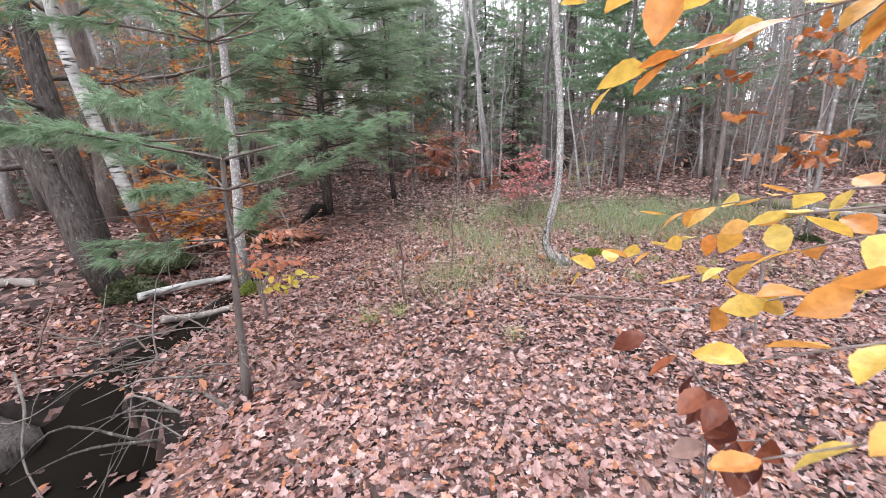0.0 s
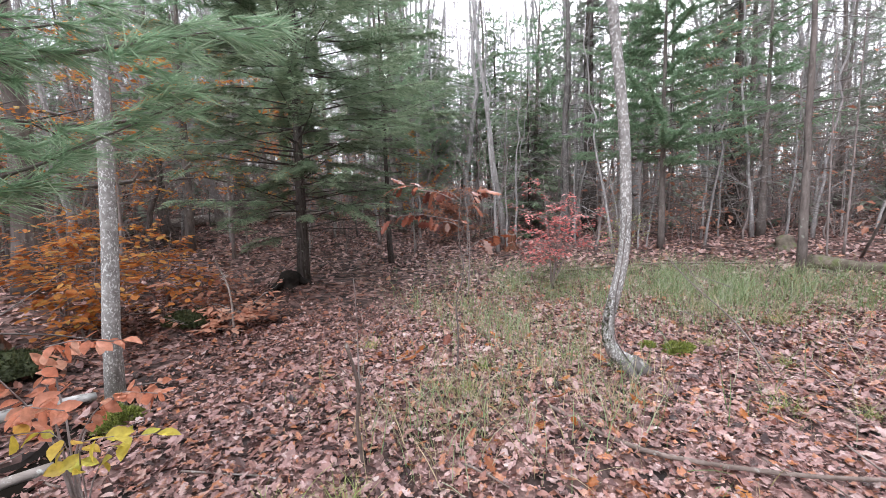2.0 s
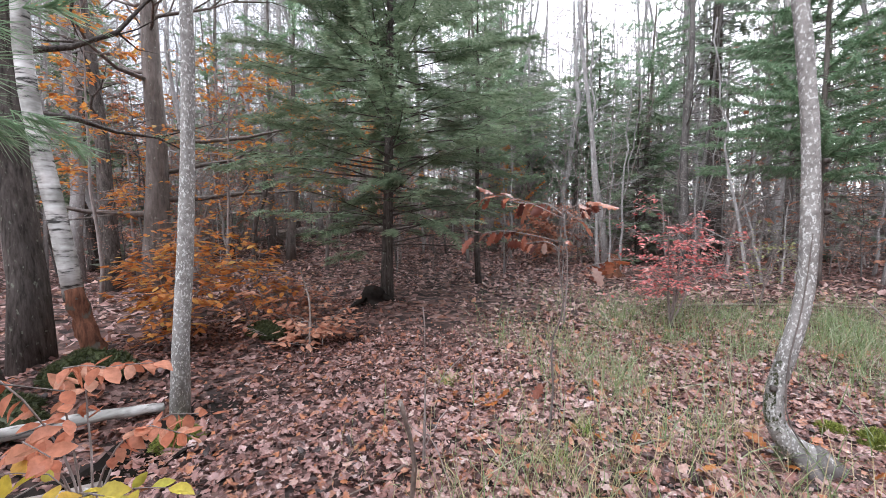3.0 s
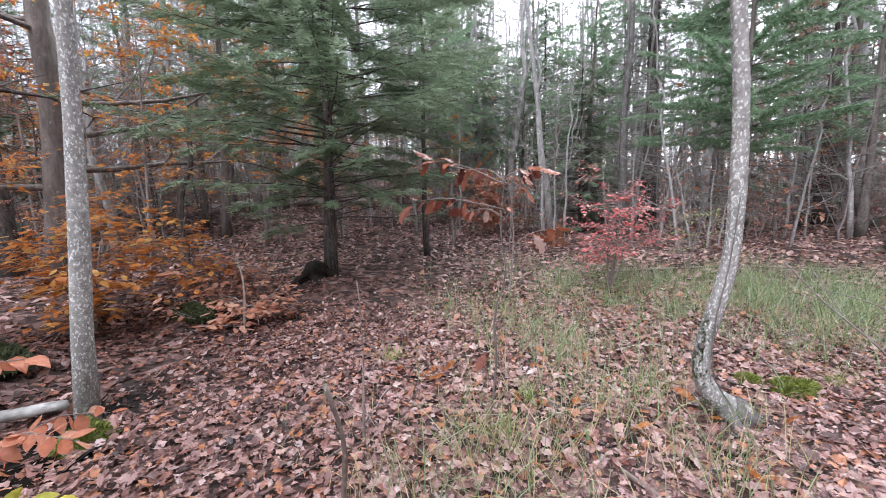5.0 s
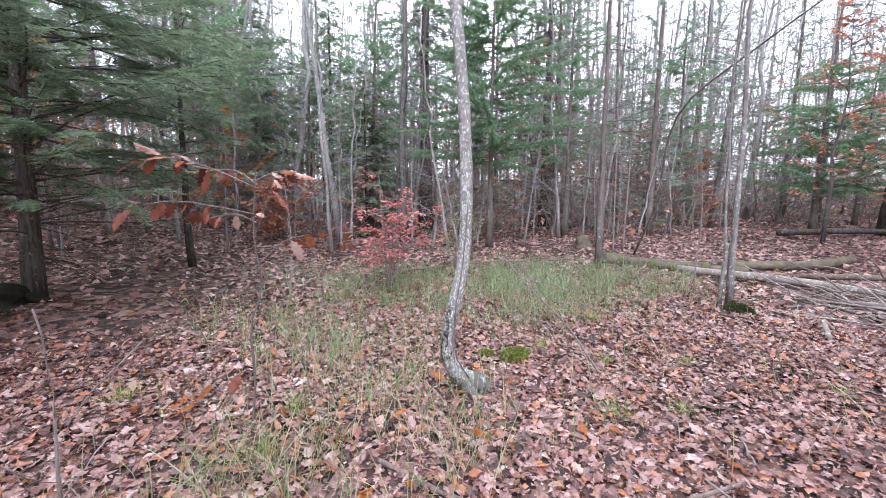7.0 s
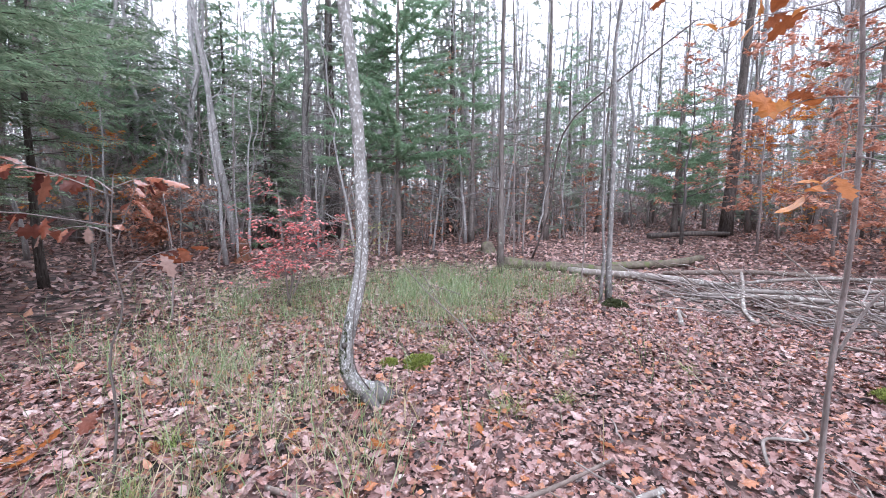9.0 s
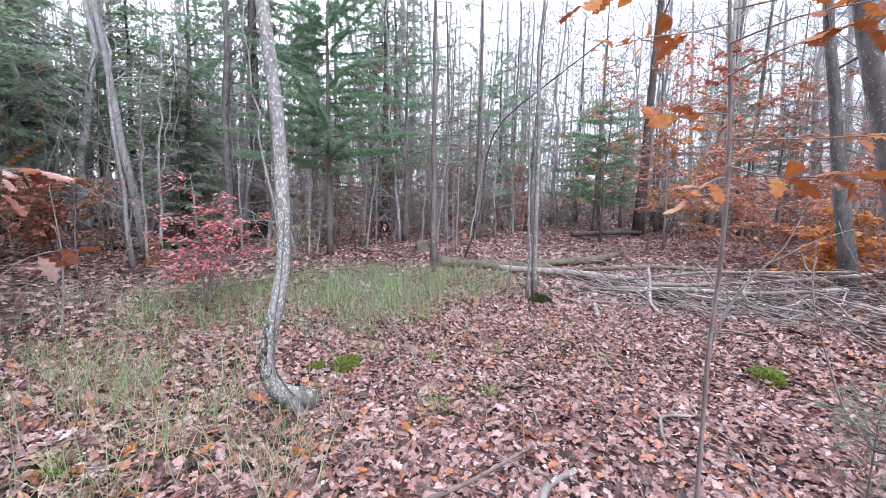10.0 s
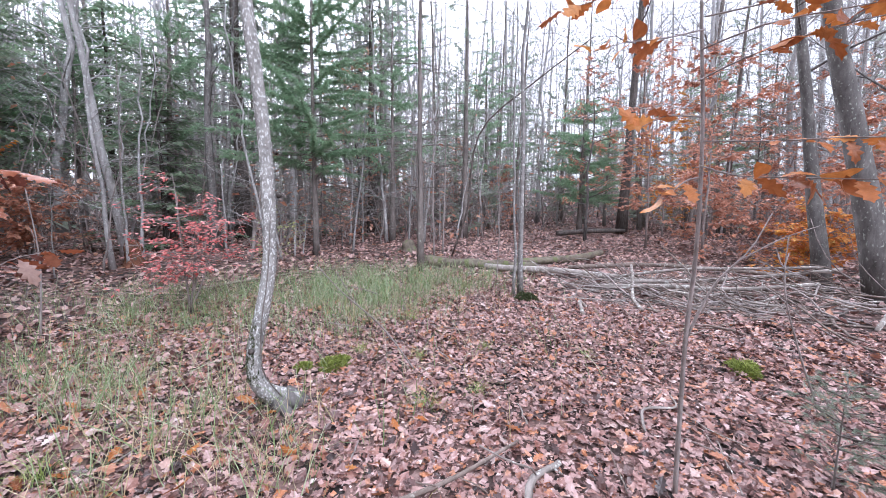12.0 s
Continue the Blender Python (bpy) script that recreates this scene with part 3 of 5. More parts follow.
def leafy(name, label, x, y, tall, r0, bark, leafmat, seed, stems=1, limb=12, reach=0.9, lo=0.2, leaves=900, size=0.09, up=0.25, lean=(0, 0), category="sapling", templates=None, flat=0.3, turn=0.0):
    """A leaf-bearing sapling or shrub: stems, limbs in flat layers, leaves along the twigs."""
    t = thing(name, label, category, at_ground(x, y, -0.03), turn=turn)
    r = np.random.default_rng(seed)
    w, lv = Builder(), Builder()
    tips = []
    for s in range(stems):
        a = r.uniform(0, 6.28)
        off = np.array([np.cos(a), np.sin(a)]) * (0.0 if stems == 1 else 0.22 * tall)
        n = 9
        line = np.stack([np.linspace(0, lean[0] + off[0], n), np.linspace(0, lean[1] + off[1], n), np.linspace(0, tall * (1 if s == 0 else r.uniform(0.6, 0.95)), n)], -1)
        line[1:, :2] += np.cumsum(r.normal(size=(n - 1, 2)) * 0.02 * tall, 0) * 0.3
        rad = flare(n, r0, 0.004, 1.3)
        w.tube(line, rad, 7, 0.04, seed + s)
        tips += limbs(w, line, rad * 0 + max(r0, 0.012) * 0.8, lo, 0.97, limb, reach, seed * 3 + s, up, 5, 0.45)
    part("trunk", w, bark, t, smooth=True)
    P, Y = [], []
    for i in range(leaves):
        q = tips[r.integers(len(tips))]
        u = r.uniform(0.25, 1.0) * (len(q) - 1)
        k = min(int(u), len(q) - 2)
        o = q[k] + (q[k + 1] - q[k]) * (u - k)
        d = q[k + 1] - q[k]
        P.append(o + r.normal(size=3) * (0.02, 0.02, 0.012))
        Y.append(np.arctan2(d[1], d[0]) + r.choice([-1, 1]) * r.uniform(0.3, 1.2))
    n = len(P)
    scatter_mixed(lv, templates or [QUAD_LEAF], np.array(P), turns(Y, r.normal(0.2, flat, n), r.normal(0, flat * 1.3, n)), size * r.uniform(0.55, 1.2, n))
    part("crown", lv, leafmat, t)
    return t


# ---- the crooked maple in the clearing ----
def crooked_maple():
    t = thing("crooked_maple", "slim grey maple with lichen spots and a kinked, J-shaped foot", "tree", (1.5, 5.22, -0.3))
    o = np.array([1.5, 5.22, -0.3])
    line = smooth_line(np.array([(1.71, 5.29, -0.34), (1.65, 5.28, -0.26), (1.56, 5.27, -0.2), (1.47, 5.25, -0.12), (1.405, 5.24, 0.0), (1.4, 5.24, 0.14), (1.43, 5.24, 0.3), (1.48, 5.24, 0.5), (1.525, 5.24, 0.76), (1.535, 5.24, 1.05), (1.53, 5.24, 1.4), (1.51, 5.24, 1.75), (1.47, 5.24, 2.15), (1.43, 5.24, 2.5), (1.36, 5.22, 3.4), (1.3, 5.2, 5.0), (1.3, 5.3, 8.0)]) - o, 150)
    z = line[:, 2] + 0.3
    rad = 0.05 - 0.0035 * z + 0.03 * np.exp(-(np.arange(150) / 4.5) ** 2) + 0.012 * np.exp(-((z - 0.25) / 0.25) ** 2)
    b = Builder()
    b.tube(line, rad, 18, 0.03, 4)
    trunk = part("trunk", b, B_MAPLE, t, smooth=True)
    b = Builder()
    b.tube(smooth_line(np.array([(1.6, 5.25, -0.23), (1.67, 5.24, -0.25), (1.74, 5.25, -0.34)]) - o, 8), np.linspace(0.08, 0.05, 8), 10, 0.2, 8)
    b.tube(smooth_line(np.array([(1.53, 5.22, -0.19), (1.57, 5.16, -0.27), (1.6, 5.08, -0.35)]) - o, 8), np.linspace(0.05, 0.03, 8), 10, 0.1, 9)
    part("root", b, B_SMOOTH, t, smooth=True)
    b = Builder()
    rr = np.random.default_rng(3)
    n = 260
    a, zz = rr.normal(2.9, 0.9, n), rr.uniform(-0.25, 0.42, n)
    zz = np.minimum(zz, 0.2 + 0.2 * np.sin(3 * a))
    low = line[6:40]
    c = np.stack([np.interp(zz + 0.3, low[:, 2], low[:, 0]), np.interp(zz + 0.3, low[:, 2], low[:, 1]), zz + 0.3], -1)
    p = c + np.stack([np.cos(a), -np.abs(np.sin(a)), 0 * a], -1) * 0.05
    scatter_mixed(b, [needle_tuft(5, 4, 1.0, 0.16, 1.2)], p, turns(a, rr.normal(0, 0.5, n), 0.0), 0.016 * rr.uniform(0.5, 1.4, n))
    part("moss_patch", b, M_DARKMOSS, t, "dark moss and lichen on the bark")
    b = Builder()
    b.tube(smooth_line(np.array([(1.56, 5.19, -0.17), (1.44, 5.175, 0.03), (1.43, 5.18, 0.3), (1.495, 5.195, 0.7), (1.525, 5.19, 1.1)]) - o, 14), np.linspace(0.0048, 0.003, 14), 6, 0.1, 2)
    part("vine", b, B_BROWN, t, "thin dark climbing stem", True)
    for p, s in (((1.575, 5.2, 1.22), 0.02), ((1.57, 5.21, 1.5), 0.018), ((1.36, 5.2, 0.2), 0.022)):
        b = Builder()
        q = np.array(p) - o
        b.tube(np.array([q, q + (0.014, -0.01, 0.004), q + (0.026, -0.016, 0.006)]), (s, s * 0.8, s * 0.4), 8, 0.1, 3)
        part("knot", b, B_DARK, t, smooth=True)
    b = Builder()
    limbs(b, line, rad, 0.6, 0.98, 14, 1.6, 77, 0.7)
    tagged(part("crown", b, B_MAPLE, t, smooth=True), kind="stuff")
    return t


crooked_maple()

# ---- the evergreens near the path ----
def big_hemlock(x, y):
    t = thing("hemlock_tree", "dense dark green hemlock with low drooping boughs", "tree", at_ground(x, y, -0.04))
    n = 20
    line = np.stack([0.05 * np.sin(np.linspace(0, 3, n)) + np.linspace(0, 0.25, n), np.linspace(0, 0.1, n), np.linspace(0, 12.0, n)], -1)
    tr, b, w = Builder(), Builder(), Builder()
    tr.tube(line, flare(n, 0.085, 0.012, 1.4), 12, 0.05, 21)
    at = lambda z: z / 12.0
    conifer_crown(line, at(0.85), at(1.5), 16, 1, 1.9, 216, T_FROND, 0.26, 0.1, 0.012, 0.08, b, w, 0.0, 0.8, 0.5)
    conifer_crown(line, at(1.4), at(5.0), 118, 1, 2.75, 212, T_FROND, 0.34, 0.092, 0.018, 0.16, b, w, 0.12, 1.0, 0.3)
    conifer_crown(line, at(5.0), 0.99, 90, 1, 2.4, 213, T_FROND_FAR, 0.45, 0.16, 0.03, 0.25, b, w, 0.7)
    r = np.random.default_rng(29)
    for i in range(26):
        z, a = r.uniform(0.35, 1.6), r.uniform(0, 6.28)
        q = wander((0.02, 0, z), (np.cos(a), np.sin(a), r.uniform(-0.3, 0.1)), r.uniform(0.5, 1.5), 5, 0.12, 2900 + i, -0.02)
        w.tube(q, np.linspace(0.008, 0.002, 6), 3, cap=False)
    part("trunk", tr, B_DARK, t, smooth=True)
    tagged(part("boughwork", w, B_DARK, t, smooth=True), kind="stuff")
    part("crown", b, M_HEMLOCK, t)


big_hemlock(-2.56, 8.95)
conifer("white_pine_sapling", "slender young white pine with soft long needles at the creek", -1.4, 2.42, 3.4, 0.026, B_BROWN, M_PINE, 33, 1.2, 10, 5, T_TUFT, 1.15, 0.065, 0.36, 0.0, 0.14, (0.1, 0.25), dead=8, shape=0.35, fill=0.9, start=0.42)
conifer("white_pine_seedling", "knee-high bluish pine seedling among the leaves", 3.25, 2.45, 0.66, 0.006, B_BROWN, M_SPRUCE, 35, 0.3, 8, 4, T_TUFT, 0.48, 0.04, 0.2, 0.0, 0.4, shape=0.5, fill=0.8, start=0.35)

# ---- trunks beside the creek ----
bare_tree("lichened_maple", "grey trunk speckled with pale lichen, moss at its foot", -2.57, 4.87, (0.75, 0.2), 9.0, 0.052, B_MAPLE, 41, 10, 1.8, 0.4)
bare_tree("leaning_dark_tree", "dark furrowed trunk leaning over the creek bank", -3.9, 4.45, (-2.6, 0.2), 8.0, 0.12, B_DARK, 42, 12, 1.8, 0.25)
bare_tree("dark_pine", "thick dark furrowed pine trunk with dead branches", -4.54, 5.12, (-0.9, 0.5), 11.0, 0.125, B_DARK, 43, 20, 3.6, 0.12, 0.12)
bare_tree("brown_pine", "tall brown pine trunk with long dead branches", -6.9, 8.4, (0.1, 0.1), 13.0, 0.17, B_BROWN, 44, 26, 3.4, 0.1, 0.1)
bare_tree("forked_dark_tree", "dark mossy trunk leaning among orange saplings", -7.8, 8.3, (-0.9, 0.3), 9.0, 0.13, B_DARK, 45, 8, 1.6, 0.3)


def broken_birch():
    t = thing("broken_birch", "white birch with peeling bark on a rotten red foot", "tree", at_ground(-3.92, 5.12, 0.0))
    line = smooth_line([(0.12, 0.05, -0.1), (0.06, 0.02, 0.25), (0.0, 0.0, 0.6)], 10)
    b = Builder()
    b.tube(line, np.linspace(0.105, 0.066, 10), 14, 0.24, 5)
    part("rotten_foot", b, B_ROT, t, "crumbling red-brown rotten wood", True)
    line = smooth_line([(0.0, 0.0, 0.5), (-0.14, 0.0, 1.2), (-0.36, -0.02, 2.4), (-0.5, 0.2, 5.0), (-0.7, 0.3, 9.0)], 24)
    b = Builder()
    rad = np.linspace(0.075, 0.04, 24)
    b.tube(line, rad, 14, 0.04, 6)
    part("trunk", b, B_BIRCH, t, smooth=True)
    b = Builder()
    limbs(b, line, rad, 0.45, 0.98, 10, 1.5, 12, 0.7)
    tagged(part("crown", b, B_TWIG, t, smooth=True), kind="stuff")


broken_birch()


def snag():
    t = thing("crooked_snag", "thin black broken sapling with a crooked stem", "dead tree", at_ground(-5.7, 9.6))
    b = Builder()
    b.tube(smooth_line([(0, 0, -0.1), (-0.05, 0, 0.7), (0.0, 0, 1.3), (0.22, 0.05, 1.9), (0.2, 0.1, 2.4), (0.12, 0.1, 2.65)], 22), np.linspace(0.055, 0.04, 22), 9, 0.12, 3)
    part("trunk", b, B_DARK, t, smooth=True)


snag()

# ---- trunks beyond the clearing ----
conifer("bare_boughed_pine", "slim dark pine trunk with dead whorled branches", 6.05, 8.8, 10.0, 0.062, B_BROWN, M_SPRUCE, 51, 1.9, 9, 4, T_FROND_FAR, 0.34, 0.3, 0.62, 0.02, 0.1, dead=34)
bare_tree("slim_grey_tree", "slim pale grey tree with a mossy foot", 5.72, 6.05, (0.05, 0.05), 8.0, 0.034, B_ASH, 52, 12, 1.5, 0.35)
bare_tree("slim_grey_sapling", "thin grey stem beside a slim tree", 5.62, 6.12, (-0.1, 0.1), 5.0, 0.02, B_ASH, 53, 8, 0.9, 0.35)
bare_tree("grey_snag", "pale grey forked dead tree", 3.6, 14.2, (0.1, 0.2), 11.0, 0.1, B_SMOOTH, 54, 9, 1.8, 0.3, 0.9)
bare_tree("grey_snag_fork", "pale grey dead stem rising beside a snag", 3.75, 14.25, (0.9, 0.2), 9.0, 0.055, B_SMOOTH, 154, 6, 1.2, 0.4, 0.9)
bare_tree("leaning_grey_tree", "grey tree leaning above a broken stump", 1.8, 14.6, (-1.3, 0.4), 11.0, 0.085, B_GREY, 55, 12, 2.0, 0.35)
bare_tree("big_grey_tree", "large smooth grey trunk beside the brush pile", 7.95, 2.1, (-0.7, 1.9), 11.0, 0.125, B_SMOOTH, 56, 12, 2.6, 0.3, 0.6, 14)
bare_tree("grey_twin_tree", "smooth grey trunk leaning behind a larger one", 9.9, 2.7, (-0.8, 1.4), 11.0, 0.1, B_SMOOTH, 57, 12, 2.4, 0.3, 0.6, 12)
bare_tree("grey_far_tree", "grey forking trunk behind the brush pile", 9.7, 1.6, (0.5, 0.3), 11.0, 0.085, B_SMOOTH, 157, 14, 2.6, 0.25, 0.8, 12)
bare_tree("dark_oak", "tall dark trunk leaning slightly among orange beeches", 17.25, 9.0, (0.3, -0.3), 16.0, 0.17, B_DARK, 58, 14, 3.0, 0.4)
bare_tree("dark_far_tree", "dark upright trunk among orange beeches", 21.0, 7.6, (1.4, -0.8), 15.0, 0.16, B_BROWN, 59, 14, 3.0, 0.4)
conifer("old_pine", "big dark pine with flared foot and bare lower branches", 9.8, 15.9, 14.0, 0.18, B_DARK, M_SPRUCE, 60, 2.6, 16, 5, T_FROND_FAR, 0.5, 0.35, 0.45, 0.02, 0.05, dead=50)
conifer("dead_dark_spruce", "tall dark spruce with bare hanging branches", 5.2, 16.8, 15.0, 0.22, B_DARK, M_SPRUCE, 61, 2.8, 150, 1, T_FROND_FAR, 0.45, 0.4, 0.4, 0.04, -0.1, dead=90)
conifer("bushy_white_pine", "bright green young white pine", 5.5, 12.3, 9.0, 0.075, B_BROWN, M_PINE, 62, 2.3, 120, 1, T_TUFT_FAR, 1.1, 0.06, 0.24, 0.0, 0.18, dead=16, shape=0.6)
conifer("layered_white_pine", "young white pine with flat green layers", 17.4, 10.9, 6.0, 0.1, B_BROWN, M_PINE, 63, 2.2, 11, 6, T_TUFT_FAR, 1.6, 0.1, 0.22, 0.0, 0.05, dead=6, shape=0.6)
conifer("young_hemlock", "soft green young hemlock", 2.8, 15.6, 5.5, 0.07, B_DARK, M_HEMLOCK, 64, 2.0, 20, 5, T_FROND_FAR, 0.46, 0.2, 0.06, 0.03, 0.15, shape=0.8)

conifer("hemlock_tree", "smaller hemlock behind a larger one", -1.35, 11.4, 7.5, 0.06, B_DARK, M_HEMLOCK, 22, 1.6, 24, 5, T_FROND, 0.32, 0.17, 0.22, 0.03, 0.2, shape=0.5, fill=0.7)

# ---- leaf-bearing shrubs and saplings ----
leafy("red_shrub", "small shrub with bright red autumn leaves", 1.75, 8.55, 1.85, 0.012, B_TWIG, M_RED, 71, 6, 8, 0.9, 0.34, 1300, 0.075, 0.03, category="shrub", flat=0.18)
leafy("pale_green_shrub", "sparse pale green shrub behind the red one", 3.4, 9.9, 1.3, 0.012, B_TWIG, M_PALE, 72, 3, 9, 0.7, 0.25, 380, 0.06, 0.3, category="shrub")
leafy("orange_beech", "tall orange beech sapling before grey trunks", -5.2, 11.5, 5.0, 0.04, B_TWIG, M_BEECH, 75, 1, 22, 1.6, 0.25, 900, 0.11, 0.12, category="beech sapling")
leafy("orange_beech", "tall orange beech sapling among dark trunks", -9.0, 11.0, 5.5, 0.04, B_TWIG, M_BEECH, 76, 1, 22, 1.8, 0.25, 900, 0.11, 0.12, category="beech sapling")

for x, y, h, s, m in ((-4.5, 6.45, 1.25, 91, M_BEECH), (-3.75, 7.1, 1.35, 92, M_BEECH), (-4.0, 6.2, 1.0, 93, M_BEECH), (-3.35, 7.2, 0.75, 94, M_RUST), (-4.9, 7.6, 1.5, 95, M_BEECH), (-2.7, 6.85, 0.3, 96, M_RUST)):
    leafy("orange_beech", "low spreading beech with layers of orange leaves", x, y, h, 0.013, B_TWIG, m, s, 3, 8, 0.8, 0.3, 560, 0.115, 0.02, category="beech sapling", templates=[fan(BEECH[::2], 0.15, 0.2), fan(BEECH[::2], -0.1, -0.2)], flat=0.16)
for x, y, h, s in ((-5.6, 8.7, 4.6, 81), (-6.6, 7.2, 4.8, 82), (-7.0, 12.8, 6.0, 83), (-3.9, 12.6, 4.2, 84), (-8.6, 9.4, 6.0, 85)):
    leafy("orange_beech", "tall thin beech with scattered orange leaves", x, y, h, 0.03, B_TWIG, M_BEECH, s, 1, 20, 1.5, 0.3, 900, 0.11, 0.08, category="beech sapling")

r = np.random.default_rng(90)
for i, (x, y, h, s) in enumerate([(17.0, 7.4, 4.5, 1), (14.8, 5.6, 3.2, 1), (19.0, 4.6, 6.0, 1), (13.0, 3.6, 2.6, 2), (16.2, 2.4, 4.8, 1), (22.0, 8.0, 6.5, 1), (12.2, 5.0, 5.2, 1), (24.0, 5.0, 6.0, 1), (11.8, 1.2, 3.5, 1), (15.0, 13.5, 3.0, 1), (-1.2, 17.5, 3.5, 1), (0.2, 15.0, 1.8, 2), (9.8, 0.6, 4.2, 1), (13.5, 6.8, 6.0, 1), (18.0, 6.0, 7.0, 1), (10.8, 3.0, 1.6, 3), (20.0, 2.5, 6.5, 1), (14.0, 1.0, 5.5, 1)]):
    leafy("rust_beech", "beech sapling with rusty orange leaves in flat sprays", x, y, h, 0.03, B_TWIG, M_RUST if i % 5 else M_BEECH, 200 + i, s, 20, 0.28 * h + 0.5, 0.12, 2200, 0.13, 0.08, category="beech sapling")

# ---- the standing woods: trunks between the clearing and the distance ----
kinds = [
    bare_tree("grey_hardwood", "tall bare grey hardwood", -12.0, 19.0, (0.4, 0.2), 15.0, 0.14, B_GREY, 301, 36, 3.0, 0.18, 0.8, 8, twigs=7, bend=0.16),
    bare_tree("grey_hardwood", "tall bare grey hardwood with a slight lean", -4.0, 21.0, (-1.0, 0.5), 14.0, 0.11, B_GREY, 302, 36, 2.6, 0.18, 0.8, 8, twigs=7, bend=0.2),
    bare_tree("thin_hardwood", "thin leafless grey sapling", 8.6, 13.4, (0.3, 0.3), 8.0, 0.05, B_GREY, 303, 20, 1.6, 0.15, 0.6, 7, twigs=6, bend=0.12),
    conifer("twiggy_pine", "slim pine with dead lower branches and a thin crown", 11.5, 12.5, 12.0, 0.11, B_BROWN, M_SPRUCE, 304, 2.2, 46, 1, T_TUFT_FAR, 1.15, 0.2, 0.22, 0.02, 0.05, dead=28, start=0.35),
    conifer("woodland_pine", "feathery green white pine in the woods", 7.5, 17.5, 9.0, 0.11, B_BROWN, M_PINE, 305, 2.3, 60, 1, T_TUFT_FAR, 1.4, 0.16, 0.3, 0.0, 0.12, dead=16, shape=0.7),
    conifer("woodland_hemlock", "dark green hemlock in the woods", -0.6, 20.0, 9.0, 0.12, B_DARK, M_HEMLOCK, 306, 2.2, 22, 5, T_FROND_FAR, 0.55, 0.24, 0.24, 0.03, 0.1, shape=0.8),
    leafy("woodland_beech", "slender beech holding orange leaves in the woods", 14.0, 9.0, 6.5, 0.05, B_SMOOTH, M_RUST, 307, 1, 24, 1.9, 0.2, 1300, 0.11, 0.3, category="beech sapling"),
    bare_tree("brushy_sapling", "thin leafless sapling with a haze of fine twigs", 9.6, 12.9, (0.2, 0.1), 5.0, 0.026, B_TWIG, 308, 30, 1.5, 0.08, 0.6, 7, twigs=8, bend=0.1, category="sapling"),
]


def clear_of(x, y):
    """Keeps the clearing, the path and the long views free."""
    if np.hypot(x - 0.2, y - 2) < 9.5:
        return False
    if -6 < x < 9 and y < 11.5:
        return False
    if 5 < x < 17 and -1 < y < 9:
        return False
    if 6 < x < 18 and 8 < y < 11.8:
        return False
    return True


r = np.random.default_rng(17)
woods, tries = [], 0
while len(woods) < 150 and tries < 6000:
    tries += 1
    a, d = radians(r.uniform(-112, 62)), 9.5 + 24 * np.sqrt(r.uniform(0, 1)) * r.uniform(0.35, 1)
    x, y = 0.3 + d * np.sin(-a), 2.6 + d * np.cos(a)
    if not clear_of(x, y) or any(np.hypot(x - p, y - q) < 1.0 for p, q in woods):
        continue
    woods.append((x, y))
    east = step(4, 14, x)
    west = step(-2, -8, x)
    w = np.array([1.3, 1.2, 3.2, 4.8 + 1.5 * east, 2.4 * (1 - 0.5 * east), 0.9 * (1 - 0.8 * east), 0.5 + 2.6 * east * step(12, 4, y) + 2.2 * west])
    k = int(r.choice(7, p=w / w.sum()))
    if d < 14.5 and k in (0, 1, 3):
        k = 2
    s = r.uniform(0.65, 1.15)
    m = pose(*at_ground(x, y, -0.05), r.normal() * 1.5, r.normal() * 1.5, r.uniform(0, 360))
    c = copy_thing(kinds[k], m)
    c.scale = (s, s, s)


for i in range(40):
    x, y = (r.uniform(-3.5, 5.5), r.uniform(17, 30)) if i < 26 else (r.uniform(15, 28), r.uniform(-3, 8))
    c = copy_thing(kinds[(0, 1, 2, 2)[i % 4]], pose(*at_ground(x, y, -0.05), r.normal() * 2, r.normal() * 2, r.uniform(0, 360)))
    c.scale = [r.uniform(0.7, 1.1)] * 3
for i in range(95):
    a, d = radians(r.uniform(-85, 50)), r.uniform(10.0, 19)
    x, y = 0.3 + d * np.sin(-a), 2.6 + d * np.cos(a)
    if clear_of(x, y):
        c = copy_thing(kinds[2], pose(*at_ground(x, y, -0.05), r.normal() * 4, r.normal() * 4, r.uniform(0, 360)))
        c.scale = [r.uniform(0.22, 0.7)] * 3

for i in range(76):
    a, d = radians(r.uniform(-88, 52)), r.uniform(9.5, 21)
    x, y = 0.3 + d * np.sin(-a), 2.6 + d * np.cos(a)
    if clear_of(x, y):
        c = copy_thing(kinds[7], pose(*at_ground(x, y, -0.05), r.normal() * 5, r.normal() * 5, r.uniform(0, 360)))
        c.scale = [r.uniform(0.45, 1.25)] * 3

for i in range(60):
    a, d = radians(r.uniform(-92, -30) if i < 40 else r.uniform(12, 60)), r.uniform(9.5, 20)
    x, y = 0.3 + d * np.sin(-a), 2.6 + d * np.cos(a)
    if clear_of(x, y):
        c = copy_thing(kinds[6], pose(*at_ground(x, y, -0.05), r.normal() * 4, r.normal() * 4, r.uniform(0, 360)))
        c.scale = [r.uniform(0.3, 0.7)] * 3

for i in range(40):
    a, d = (radians(r.uniform(-62, -2)), r.uniform(17, 27)) if i < 26 else (radians(r.uniform(26, 62)), r.uniform(11, 20))
    x, y = 0.3 + d * np.sin(-a), 2.6 + d * np.cos(a)
    if clear_of(x, y):
        c = copy_thing(kinds[(4, 3, 0, 1, 2, 0)[i % 6]], pose(*at_ground(x, y, -0.05), r.normal() * 2, r.normal() * 2, r.uniform(0, 360)))
        c.scale = [r.uniform(0.8, 1.15)] * 3


